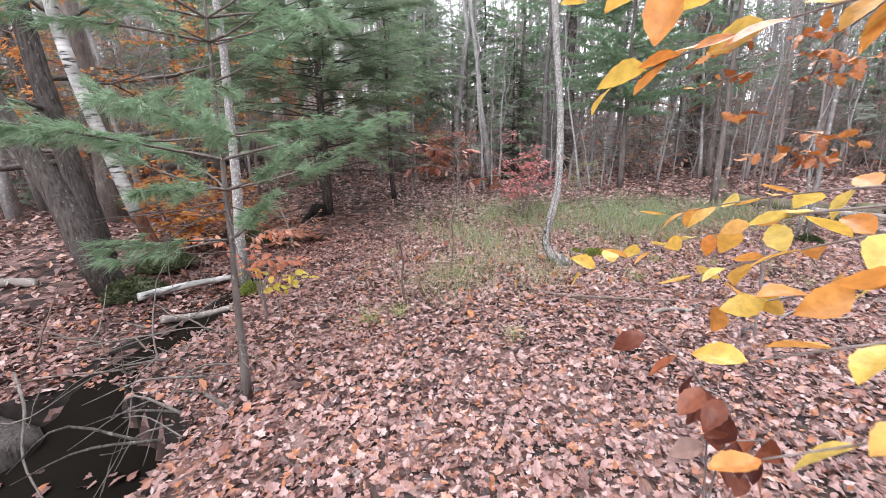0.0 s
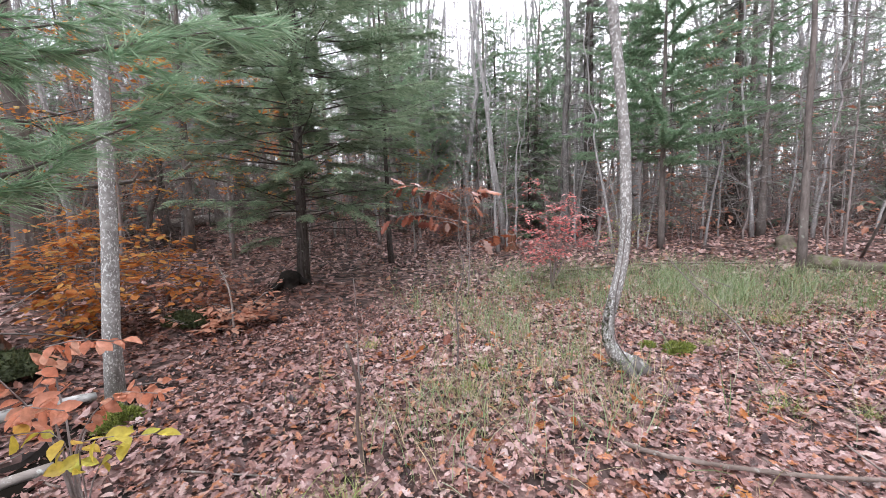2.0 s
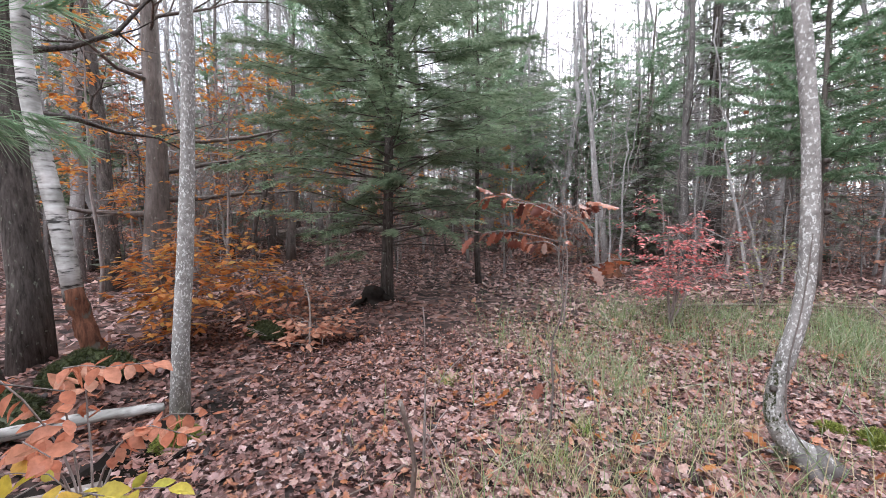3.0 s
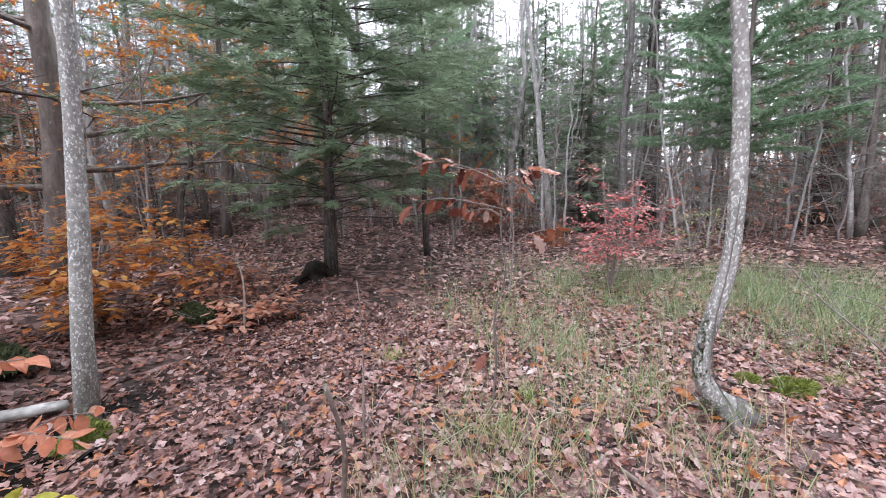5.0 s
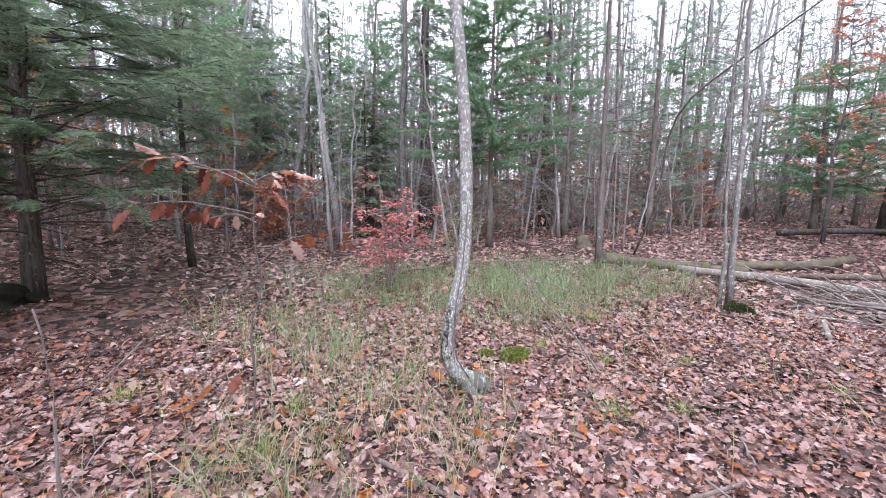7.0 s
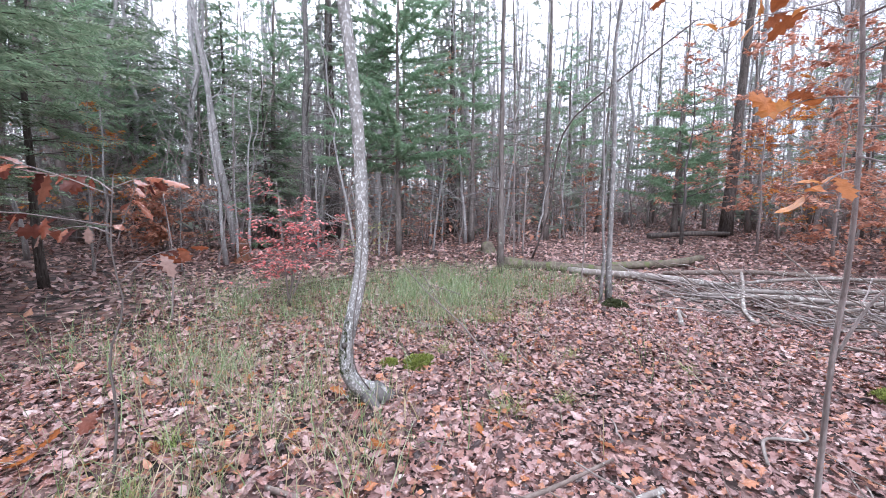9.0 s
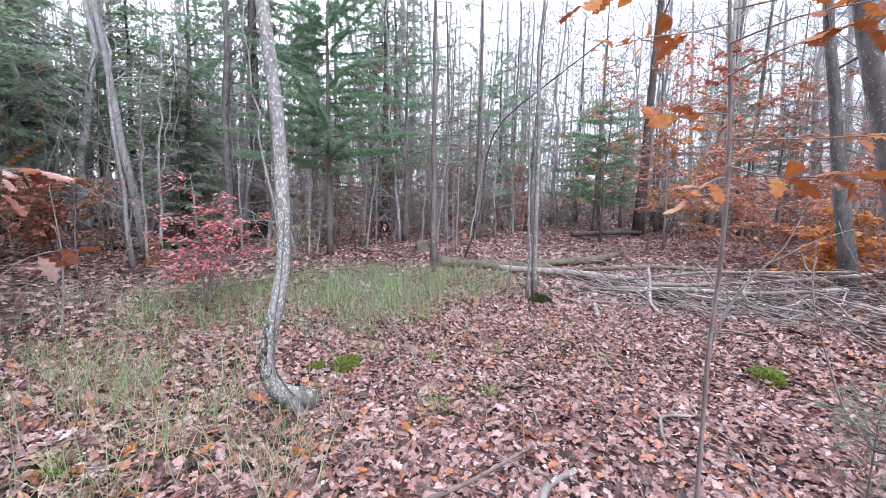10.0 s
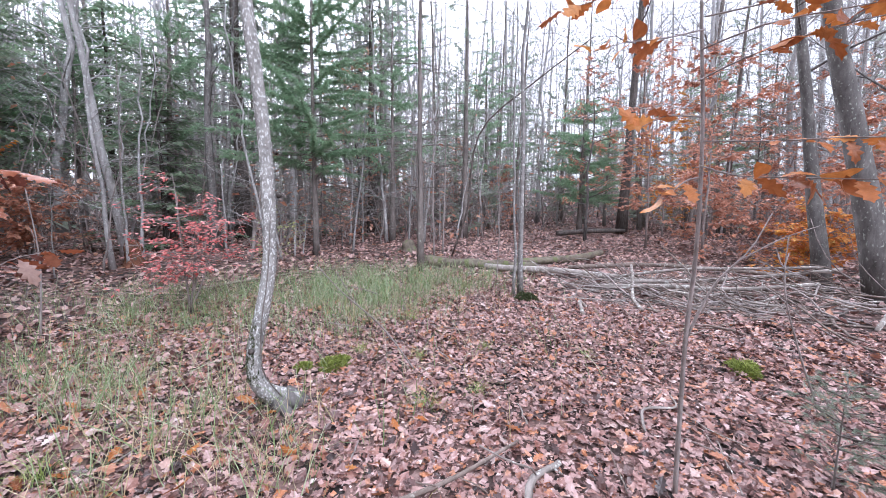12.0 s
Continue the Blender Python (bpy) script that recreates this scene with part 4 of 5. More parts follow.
def far_woods():
    """The distance all round: grey stems, brushy twigs and dull crowns."""
    r = np.random.default_rng(23)
    wood, brush, green, rust = Builder(), Builder(), Builder(), Builder()
    G, R = [], []
    for i in range(1250):
        a, d = r.uniform(0, 2 * np.pi), 24 + 46 * r.uniform(0, 1) ** 0.8
        x, y = 0.3 + d * np.cos(a), 3 + d * np.sin(a)
        z = float(height(x, y)) - 0.1
        h, rad = r.uniform(9, 19), r.uniform(0.04, 0.17)
        n = 5
        line = np.stack([x + np.linspace(0, r.normal() * 0.8, n), y + np.linspace(0, r.normal() * 0.8, n), z + np.linspace(0, h, n)], -1)
        wood.tube(line, np.linspace(rad, rad * 0.3, n), 5, cap=False)
        for j in range(10):
            k = r.integers(1, n)
            b = r.uniform(0, 6.28)
            e = line[k] + np.array([np.cos(b), np.sin(b), r.uniform(0.1, 0.9)]) * r.uniform(0.8, 2.8)
            wood.tube([line[k], (line[k] + e) / 2 + r.normal(size=3) * 0.2, e], (0.035, 0.02, 0.008), 3, cap=False)
        kind = r.uniform() + 0.22 * step(10, 30, x) * step(25, 5, y)
        if kind < 0.33:
            for j in range(48):
                u = r.uniform(0.08, 1.0)
                b, q = r.uniform(0, 6.28), (1.1 - u) * 2.8 * np.sqrt(r.uniform())
                G.append((x + q * np.cos(b), y + q * np.sin(b), z + u * h * 0.85))
    for i in range(1500):
        a, d = r.uniform(0, 2 * np.pi), 12.5 + 26 * r.uniform(0, 1)
        x, y = 0.3 + d * np.cos(a), 3 + d * np.sin(a)
        if not clear_of(x, y):
            continue
        z = float(height(x, y)) - 0.05
        h = r.uniform(0.8, 4.0) if i % 4 else r.uniform(4, 8)
        for j in range(4):
            b, o = r.uniform(0, 6.28), r.normal(size=2) * 0.25
            e = np.array([x + o[0] + np.cos(b) * 0.3 * h, y + o[1] + np.sin(b) * 0.3 * h, z + h * r.uniform(0.5, 1)])
            s = np.array([x + o[0] * 0.5, y + o[1] * 0.5, z])
            brush.tube([s, (s + e) / 2 + r.normal(size=3) * 0.1, e], (0.018, 0.013, 0.004), 3, cap=False)
            for g in range(2):
                m = s + (e - s) * r.uniform(0.3, 0.9)
                q = m + r.normal(size=3) * (0.5, 0.5, 0.25)
                brush.tube([m, (m + q) / 2 + (0, 0, 0.06), q], (0.009, 0.007, 0.003), 3, cap=False)
        p = r.uniform()
        if p < 0.4:
            for j in range(30):
                b, q = r.uniform(0, 6.28), 1.2 * np.sqrt(r.uniform())
                R.append((x + q * np.cos(b), y + q * np.sin(b), z + r.uniform(0.15, 1.0) * h))
        elif p < 0.6 and y > 6:
            for j in range(26):
                u = r.uniform(0.08, 1.0)
                b, q = r.uniform(0, 6.28), (1.15 - u) * 1.5 * np.sqrt(r.uniform())
                G.append((x + q * np.cos(b), y + q * np.sin(b), z + u * h))
    for pts, bld, tmpl, size in ((G, green, T_FROND_FAR, 0.8), (R, rust, [QUAD_LEAF], 0.2)):
        pts = np.array(pts)
        n = len(pts)
        scatter_mixed(bld, tmpl, pts, turns(r.uniform(0, 6.28, n), r.normal(0.1, 0.35, n), r.normal(0, 0.4, n)), size * r.uniform(0.6, 1.3, n))
    # a haze of fine twigs between the far crowns, each a thin sliver
    n = 130000
    a, d = r.uniform(0, 2 * np.pi, n), 21 + 40 * r.uniform(0, 1, n)
    x, y = 0.3 + d * np.cos(a), 3 + d * np.sin(a)
    o = np.stack([x, y, height(x, y) + 1.0 + 17 * r.uniform(0, 1, n) ** 0.9], -1)
    e = r.normal(size=(n, 3)) * (0.7, 0.7, 0.5) + (0, 0, 0.7)
    e *= (r.uniform(0.8, 2.8, n) / np.linalg.norm(e, axis=1))[:, None]
    side = np.cross(e, r.normal(size=(n, 3)))
    side *= (r.uniform(0.008, 0.03, n) / np.linalg.norm(side, axis=1))[:, None]
    haze = Builder()
    haze.add(np.stack([o - side, o + side, o + e], 1).reshape(-1, 3), np.arange(3 * n).reshape(-1, 3))
    t = thing("far_woods", "distant mixed woods of grey stems and dull green crowns", "woods", kind="stuff")
    for name, b, mat in (("stems", wood, B_GREY), ("brushwood", brush, B_TWIG), ("fine_twigs", haze, B_GREY), ("evergreen_crowns", green, M_SPRUCE), ("beech_foliage", rust, M_RUST)):
        tagged(part(name, b, mat, t), kind="stuff")


far_woods()


# ---- leaf litter ----
def leaf_meshes(templates, mat, size):
    out = []
    for v, f in templates:
        b = Builder()
        b.add(v * size, f)
        out.append(b.mesh("leaf", mat, True))
    return out


def litter(count, lo, hi, seed, templates, size, tilt, keep=None):
    r = np.random.default_rng(seed)
    x, y = r.uniform(lo[0], hi[0], count), r.uniform(lo[1], hi[1], count)
    if keep is not None:
        m = keep(x, y, r)
        x, y = x[m], y[m]
    n = len(x)
    z = height(x, y) + 0.006 + r.uniform(0, 0.022, n)
    return np.stack([x, y, z], -1), turns(r.uniform(0, 6.28, n), r.normal(0, tilt, n), r.normal(0, tilt, n)), size * r.uniform(0.45, 1.35, n)


def in_grass(x, y):
    """How grassy a spot is, 0 to 1: a wide green patch behind the maple and a fringe along the path."""
    x, y = x + 0.35 * np.sin(1.9 * y + 0.7 * x), y + 0.3 * np.sin(2.3 * x)
    g = np.exp(-(((x - 3.8) / 2.5) ** 2 + ((y - 8.1) / 1.6) ** 2) ** 1.3)
    g = np.maximum(g, 0.5 * np.exp(-(((x - 1.6) / 1.4) ** 2 + ((y - 8.4) / 1.8) ** 2)))
    g = np.maximum(g, 0.6 * np.exp(-(((x - 0.8) / 0.65) ** 2 + ((y - 6.2) / 1.5) ** 2)))
    g = np.maximum(g, 0.6 * np.exp(-(((x - 0.3) / 0.5) ** 2 + ((y - 4.9) / 0.9) ** 2)))
    g = np.maximum(g, 0.4 * np.exp(-(((x - 0.95) / 0.55) ** 2 + ((y - 5.0) / 0.8) ** 2)))
    g = np.maximum(g, 0.55 * np.exp(-(((x - 0.6) / 0.8) ** 2 + ((y - 6.6) / 1.3) ** 2)))
    return np.maximum(g, 0.045 * step(3.2, 4.2, y) * step(8, 6, y) * step(-1.6, -0.6, x) * step(6, 4.5, x))


def build_litter():
    t = thing("leaf_litter", "thick carpet of fallen maple and oak leaves", "fallen leaves", kind="stuff")
    bare = lambda x, y: np.maximum(0.85 * np.exp(-(((x + 1.6) / 1.5) ** 2 + ((y - 8.1) / 1.2) ** 2) ** 1.5), np.maximum(0.5 * np.exp(-(((x + 2.6) / 0.9) ** 2 + ((y - 5.6) / 0.8) ** 2)), 0.6 * np.exp(-(((x + 2.4) / 0.9) ** 2 + ((y - 3.1) / 0.7) ** 2))))
    wet = lambda x, y, z, r: (height(x, y) > -0.38) & (r.uniform(0, 1, len(x)) > np.maximum(0.35 * in_grass(x, y), bare(x, y)))
    near = lambda x, y: (x > -2.2) & (x < 5.0) & (y < 6.2 - 0.25 * x) & (y > 1.0)
    # where hemlock and birch shade is painted as darker, wet leaves; thins outer litter
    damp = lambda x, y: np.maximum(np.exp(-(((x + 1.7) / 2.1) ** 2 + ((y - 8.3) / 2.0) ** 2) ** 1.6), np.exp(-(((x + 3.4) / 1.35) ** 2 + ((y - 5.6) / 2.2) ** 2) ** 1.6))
    b, rot = Builder(), Builder()
    pick = np.random.default_rng(81)
    simple = lambda o: [fan(o[::2], 0.3, 0.5, 0.05), fan(o[::2], -0.3, 0.6, -0.05), fan(o[::2], 0.1, -0.5, 0.07)]
    for full, rough, n, s, size in ((T_MAPLE, simple(MAPLE[1:]), 50000, 1, 0.057), (T_OAK, simple(OAKLEAF), 19000, 2, 0.085), (T_BEECH, simple(BEECH), 12000, 3, 0.052)):
        p, tu, sz = litter(n, (-4.5, 0.0), (6.5, 9.0), s, full, size, 0.3, lambda x, y, r: wet(x, y, 0, r))
        m = near(p[:, 0], p[:, 1])
        shaded = pick.uniform(0, 1, len(p)) < 0.92 * damp(p[:, 0], p[:, 1])
        for sel, shapes, bld in ((m & ~shaded, full, b), (~m & ~shaded, rough, b), (shaded, rough, rot)):
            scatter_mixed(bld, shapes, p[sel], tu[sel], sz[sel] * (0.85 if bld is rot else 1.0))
    part("leaf_layer", b, M_LITTER, t)
    tagged(part("shaded_wet_leaf_layer", rot, M_SHADED_WET_LITTER, t, "wet rotting leaves, darkened for the shade under hemlock and birch"), kind="stuff")
    b = Builder()
    bits = [(QUAD_LEAF[0] * (1, 1.5, 1), QUAD_LEAF[1]), (QUAD_LEAF[0] * (1, 0.6, -2), QUAD_LEAF[1])]
    p, tu, sz = litter(52000, (-2.6, 0.8), (6.5, 8.0), 14, bits, 0.034, 0.5, lambda x, y, r: wet(x, y, 0, r))
    p[:, 2] += 0.012
    scatter_mixed(b, bits, p, tu, sz)
    tagged(part("leaf_crumbs", b, M_LITTER, t), kind="stuff")
    b = Builder()
    small = [(QUAD_LEAF[0] * (1, 1.2, 1.5), QUAD_LEAF[1]), (QUAD_LEAF[0] * (1, 1.4, -1.5), QUAD_LEAF[1])]
    outside = lambda x, y, r: ~((x > -4.5) & (x < 6.5) & (y > 0) & (y < 9)) & (r.uniform(0, 1, len(x)) > np.maximum(0.5 * in_grass(x, y), 0.8 * damp(x, y)))
    p, tu, sz = litter(125000, (-18, -3.0), (28, 27.0), 6, small, 0.112, 0.4, outside)
    scatter_mixed(b, small, p, tu, sz)
    part("outer_leaf_layer", b, M_FAR_LITTER, t)
    meshes = []
    for tm, size in ((T_MAPLE, 0.07), (T_OAK, 0.1), (T_BEECH, 0.06)):
        for v, f in tm[:4]:
            q = Builder()
            q.add(v * size, f)
            meshes.append(q.mesh("leaf", M_LITTER_OB))
    r = np.random.default_rng(8)
    for i in range(290):
        x, y = r.uniform(-1.6, 3.4), r.uniform(2.9, 5.6)
        ob = new("leaf", meshes[r.integers(len(meshes))])
        ob.parent = t
        s = r.uniform(0.75, 1.25)
        ob.matrix_basis = pose(x, y, float(height(x, y)) + 0.03, *(r.normal(size=2) * 14), r.uniform(0, 360)) @ Matrix.Scale(s, 4)


build_litter()


def orange_leaves():
    """The freshly fallen oak leaves that stand out on the litter and in the grass."""
    r = np.random.default_rng(83)
    meshes = leaf_meshes(T_OAK, M_OAK_ORANGE, 0.14)
    for i in range(46):
        x, y = r.uniform(-1.3, 3.6), r.uniform(3.4, 6.2)
        ob = new("oak_leaf", meshes[r.integers(len(meshes))])
        ob.matrix_basis = pose(x, y, float(height(x, y)) + 0.035, *(r.normal(size=2) * 20), r.uniform(0, 360)) @ Matrix.Scale(r.uniform(0.7, 1.15), 4)
        tagged(ob, "orange-brown oak leaf lying on the litter", "fallen leaf", "fresh oak leaves")


orange_leaves()


# ---- grass ----
def blade(seed, bend):
    r = np.random.default_rng(seed)
    n, v = 4, []
    for i in range(n):
        u = i / n
        w = 0.009 * (1 - u * 0.7)
        v += [(bend * u * u, -w, u * (1 - 0.25 * bend * u)), (bend * u * u, w, u * (1 - 0.25 * bend * u))]
    v.append((bend, 0, 1 - 0.35 * bend))
    f = []
    for i in range(n - 1):
        a = 2 * i
        f += [(a, a + 1, a + 3), (a, a + 3, a + 2)]
    f.append((2 * n - 2, 2 * n - 1, 2 * n))
    return np.array(v), np.array(f)


BLADES = [blade(i, b) for i, b in enumerate((0.15, 0.4, 0.7, 0.95))]


def build_grass():
    r = np.random.default_rng(12)
    n = 420000
    x, y = r.uniform(-1.2, 7.5, n), r.uniform(3.6, 11.5, n)
    clump = 0.45 + 0.55 * np.sin(5.1 * x + 1.3 * np.sin(3 * y)) * np.sin(4.3 * y + 1.7 * np.sin(2.2 * x))
    clump = clump * (0.5 + 0.5 * np.sin(13.7 * x + 2 * np.sin(9 * y)) * np.sin(11.9 * y + 2 * np.sin(7 * x)))
    m = r.uniform(0, 1, n) < in_grass(x, y) * np.clip(clump + 0.05, 0, 1) * 0.62
    x, y = x[m], y[m]
    dry = r.uniform(0, 1, len(x)) < 0.14 + 0.42 * step(7.0, 5.0, y)
    t = thing("grass", "patch of thin green and straw-coloured woodland grass", "grass", kind="stuff")
    for sel, mat, name, tall in ((~dry, M_GRASS, "green_blades", 0.35), (dry, M_STRAW, "dry_blades", 0.3)):
        px, py = x[sel], y[sel]
        k = len(px)
        b = Builder()
        scatter_mixed(b, BLADES, np.stack([px, py, height(px, py) - 0.005], -1), turns(r.uniform(0, 6.28, k), r.normal(0, 0.3, k), r.normal(0, 0.25, k)), tall * r.uniform(0.25, 1.0, k) ** 1.3 * 1.25)
        part(name, b, mat, t)


build_grass()


def tussock(x, y, seed, size=0.24, n=70, mat=None, label="small tussock of yellow-green sedge"):
    r = np.random.default_rng(seed)
    b = Builder()
    scatter_mixed(b, BLADES[1:], r.normal(size=(n, 3)) * (0.05, 0.05, 0.0) * size * 4, turns(r.uniform(0, 6.28, n), r.normal(0.35, 0.25, n), r.normal(0, 0.2, n)), size * r.uniform(0.5, 1.2, n))
    return whole("sedge_tussock", b, mat or M_SEDGE, label, "grass tussock", at=at_ground(x, y), group="sedge tussocks")


for i, (x, y, s) in enumerate([(-0.78, 5.95, 0.22), (-0.75, 3.6, 0.26), (-0.45, 3.75, 0.2), (2.35, 4.55, 0.18), (2.75, 4.4, 0.16), (2.95, 5.3, 0.16), (3.55, 5.0, 0.14), (4.1, 4.2, 0.13), (0.15, 4.95, 0.2), (0.35, 5.3, 0.22), (2.6, 5.8, 0.2), (3.6, 6.2, 0.22), (0.6, 3.2, 0.16)]):
    tussock(x, y, 400 + i, s)


# ---- moss ----
def moss_clump(x, y, rx, ry, tall, seed, mat, label):
    t = thing("moss_clump", label, "moss", at_ground(x, y, -0.02))
    r = np.random.default_rng(seed)
    b = Builder()
    u, w = np.meshgrid(np.linspace(0, 2 * np.pi, 18, endpoint=False), np.linspace(0, np.pi / 2, 7), indexing="ij")
    lump = 1 + 0.14 * np.sin(3 * u + seed) + 0.08 * np.sin(5 * u + 2 * w)
    v = np.stack([rx * lump * np.cos(u) * np.cos(w), ry * lump * np.sin(u) * np.cos(w), tall * np.sin(w) * lump], -1).reshape(-1, 3)
    f = []
    for i in range(18):
        for j in range(6):
            a, c = i * 7 + j, ((i + 1) % 18) * 7 + j
            f += [(a, c, c + 1), (a, c + 1, a + 1)]
    b.add(v, f)
    part("cushion", b, M_DARKMOSS if mat is M_DARKMOSS else B_MOSSLOG, t, smooth=True)
    n = 2200
    uu, ww = r.uniform(0, 2 * np.pi, n), np.arcsin(r.uniform(0, 1, n))
    lump = 1 + 0.14 * np.sin(3 * uu + seed) + 0.08 * np.sin(5 * uu + 2 * ww)
    p = np.stack([rx * lump * np.cos(uu) * np.cos(ww), ry * lump * np.sin(uu) * np.cos(ww), tall * np.sin(ww) * lump], -1)
    b = Builder()
    scatter_mixed(b, [needle_tuft(3, 4, 1.0, 0.14, 1.1)], p, turns(uu + r.normal(0, 0.7, n), -ww + r.normal(0, 0.6, n), r.uniform(0, 6, n)), 0.036 * r.uniform(0.4, 1.5, n))
    part("fronds", b, mat, t)
    return t


moss_clump(2.22, 5.62, 0.14, 0.1, 0.1, 1, M_MOSS, "bright yellow-green moss cushion beside the maple")
moss_clump(1.98, 5.75, 0.07, 0.06, 0.05, 2, M_MOSS, "small moss patch behind the maple's foot")
moss_clump(4.87, 3.05, 0.15, 0.13, 0.07, 3, M_MOSS, "small bright moss cushion among leaves")
moss_clump(5.55, 5.85, 0.18, 0.15, 0.12, 4, M_DARKMOSS, "olive moss at the foot of the slim tree")
moss_clump(-3.1, 6.6, 0.3, 0.22, 0.12, 5, M_DARKMOSS, "dark mossy hummock in the leaf litter")
moss_clump(-3.62, 4.98, 0.34, 0.28, 0.16, 6, M_DARKMOSS, "dark fern-grown hummock under the birch")
moss_clump(-2.4, 4.72, 0.16, 0.14, 0.12, 7, M_MOSS, "green moss at a trunk's foot")
moss_clump(-3.6, 4.4, 0.3, 0.25, 0.2, 8, M_DARKMOSS, "mossy stone on the creek bank")


# ---- dead wood ----
def log(name, label, pts, r0, r1, mat, seed, n=16, sides=12, rough=0.08, category="log", stubs=0):
    o = np.asarray(pts[0], float)
    t = thing(name, label, category, tuple(o))
    line = smooth_line(np.asarray(pts, float) - o, n)
    b = Builder()
    b.tube(line, np.linspace(r0, r1, n), sides, rough, seed)
    part("stem", b, mat, t, smooth=True)
    r = np.random.default_rng(seed)
    for i in range(stubs):
        k = r.integers(2, n - 2)
        q = wander(line[k], r.normal(size=3) + (0, 0, 0.7), r.uniform(0.15, 0.6), 4, 0.15, seed * 3 + i)
        b = Builder()
        b.tube(q, np.linspace(r1 * 0.4, 0.004, 5), 5)
        part("branch_stub", b, mat, t, smooth=True)
    return t


def lying(x, y, dz=0.03):
    return at_ground(x, y, dz)


log("birch_log", "white birch log lying across the wet run", [lying(-3.35, 4.1, 0.12), lying(-2.96, 4.65, 0.1), lying(-2.75, 4.9, 0.05)], 0.045, 0.04, B_BIRCH, 1)
log("pale_log", "pale barkless log lying on the rise", [lying(-9.6, 14.3, 0.12), lying(-8.0, 15.4, 0.16), lying(-4.0, 17.4, 0.16)], 0.17, 0.13, B_PALEWOOD, 2, stubs=2)
log("mossy_log", "mossy rotting log at the clearing's edge", [lying(6.7, 9.4, 0.08), lying(7.4, 8.4, 0.1), lying(8.3, 7.4, 0.08)], 0.12, 0.1, B_MOSSLOG, 3, rough=0.15)
log("dark_log", "dark log lying behind the slim trees", [lying(8.4, 8.0, 0.1), lying(9.9, 7.2, 0.1), lying(11.5, 7.3, 0.1)], 0.1, 0.08, B_MOSSLOG, 4)
log("thin_fallen_pole", "thin pale fallen branch on the leaves", [lying(0.75, 4.62), lying(1.15, 4.1, 0.04), lying(1.66, 3.84, 0.05), lying(2.4, 3.8, 0.04)], 0.015, 0.01, B_STICK, 5, stubs=2, category="branch")
log("grey_fallen_pole", "long thin grey pole beyond the grass", [lying(2.2, 9.9, 0.08), lying(4.0, 9.9, 0.09), lying(6.0, 9.9, 0.07)], 0.022, 0.014, B_STICK, 6, category="branch")
log("lichened_branch", "short dead branch with pale lichen", [lying(1.9, 3.42, 0.03), lying(2.14, 3.52, 0.05), lying(2.35, 3.5, 0.05)], 0.02, 0.016, B_PALEWOOD, 7, rough=0.18, category="branch", stubs=2)
log("forked_branch", "curved pale branch lying on the leaves", [lying(3.05, 3.3, 0.03), lying(3.25, 3.38, 0.05), lying(3.5, 3.25, 0.05), lying(3.75, 3.35, 0.04)], 0.01, 0.006, B_PALEWOOD, 8, category="branch", stubs=2)
log("far_fallen_log", "fallen log in front of young pines", [lying(14.2, 10.2, 0.15), lying(15.6, 9.4, 0.2), lying(17.0, 8.8, 0.15)], 0.1, 0.07, B_DARK, 9)
log("bank_log", "pale rotten log end on the creek bank", [lying(-2.85, 3.7, 0.06), lying(-2.6, 4.0, 0.08), lying(-2.4, 4.2, 0.06)], 0.04, 0.035, B_PALEWOOD, 10)
log("far_bank_log", "white fallen log beyond the creek", [lying(-5.6, 4.45, 0.1), lying(-5.3, 4.55, 0.08), lying(-4.95, 4.62, 0.06)], 0.06, 0.05, B_PALEWOOD, 11)
log("leaning_dead_pole", "long thin dead tree leaning against its neighbours", [lying(8.15, 9.9, 0.0), (7.9, 9.2, 0.9), (7.45, 8.3, 2.9), (7.6, 7.2, 3.6), (7.69, 6.0, 4.2)], 0.026, 0.012, B_BROWN, 12, category="dead tree", stubs=8)
log("upright_stick", "bare broken stick standing in the leaves", [(-0.43, 4.06, -0.33), (-0.45, 4.03, 0.0), (-0.42, 3.99, 0.25), (-0.46, 3.95, 0.5)], 0.012, 0.009, B_STICK, 13, 12, 8, 0.12, "stick")
log("grey_leaning_stick", "grey lichened dead branch propped in the litter", [lying(-2.45, 6.4, -0.02), (-2.75, 6.9, 0.2), (-3.2, 7.4, 0.55)], 0.016, 0.009, B_STICK, 14, category="branch", stubs=3)
log("arched_twig", "thin dark bramble stem arching over the grass", [lying(2.72, 5.1, -0.02), (2.5, 5.3, 0.1), (2.2, 5.5, 0.45), (2.05, 5.6, 0.66)], 0.008, 0.004, B_TWIG, 15, 14, 6, 0.0, "twig", 3)
log("trunk_side_stick", "pale stick leaning on the big trunk", [lying(6.6, 2.2, 0.0), (6.95, 2.05, 0.2), (7.55, 1.95, 0.65)], 0.024, 0.025, B_PALEWOOD, 16, category="branch")


def stump(x, y, r0, tall, label, seed, mat):
    t = thing("stump", label, "stump", at_ground(x, y, -0.05))
    b = Builder()
    b.tube(np.stack([np.zeros(7), np.zeros(7), np.linspace(0, tall, 7)], -1), r0 * np.array([1.5, 1.2, 1.05, 1.0, 0.95, 0.85, 0.6]), 12, 0.16, seed)
    part("stem", b, mat, t, smooth=True)
    for a in (0.4, 2.3, 4.2):
        b = Builder()
        b.tube([(0.5 * r0 * np.cos(a), 0.5 * r0 * np.sin(a), 0.18), (1.5 * r0 * np.cos(a), 1.5 * r0 * np.sin(a), 0.08), (2.4 * r0 * np.cos(a), 2.4 * r0 * np.sin(a), -0.03)], (r0 * 0.4, r0 * 0.3, r0 * 0.12), 7, 0.1, seed)
        part("root", b, mat, t, smooth=True)


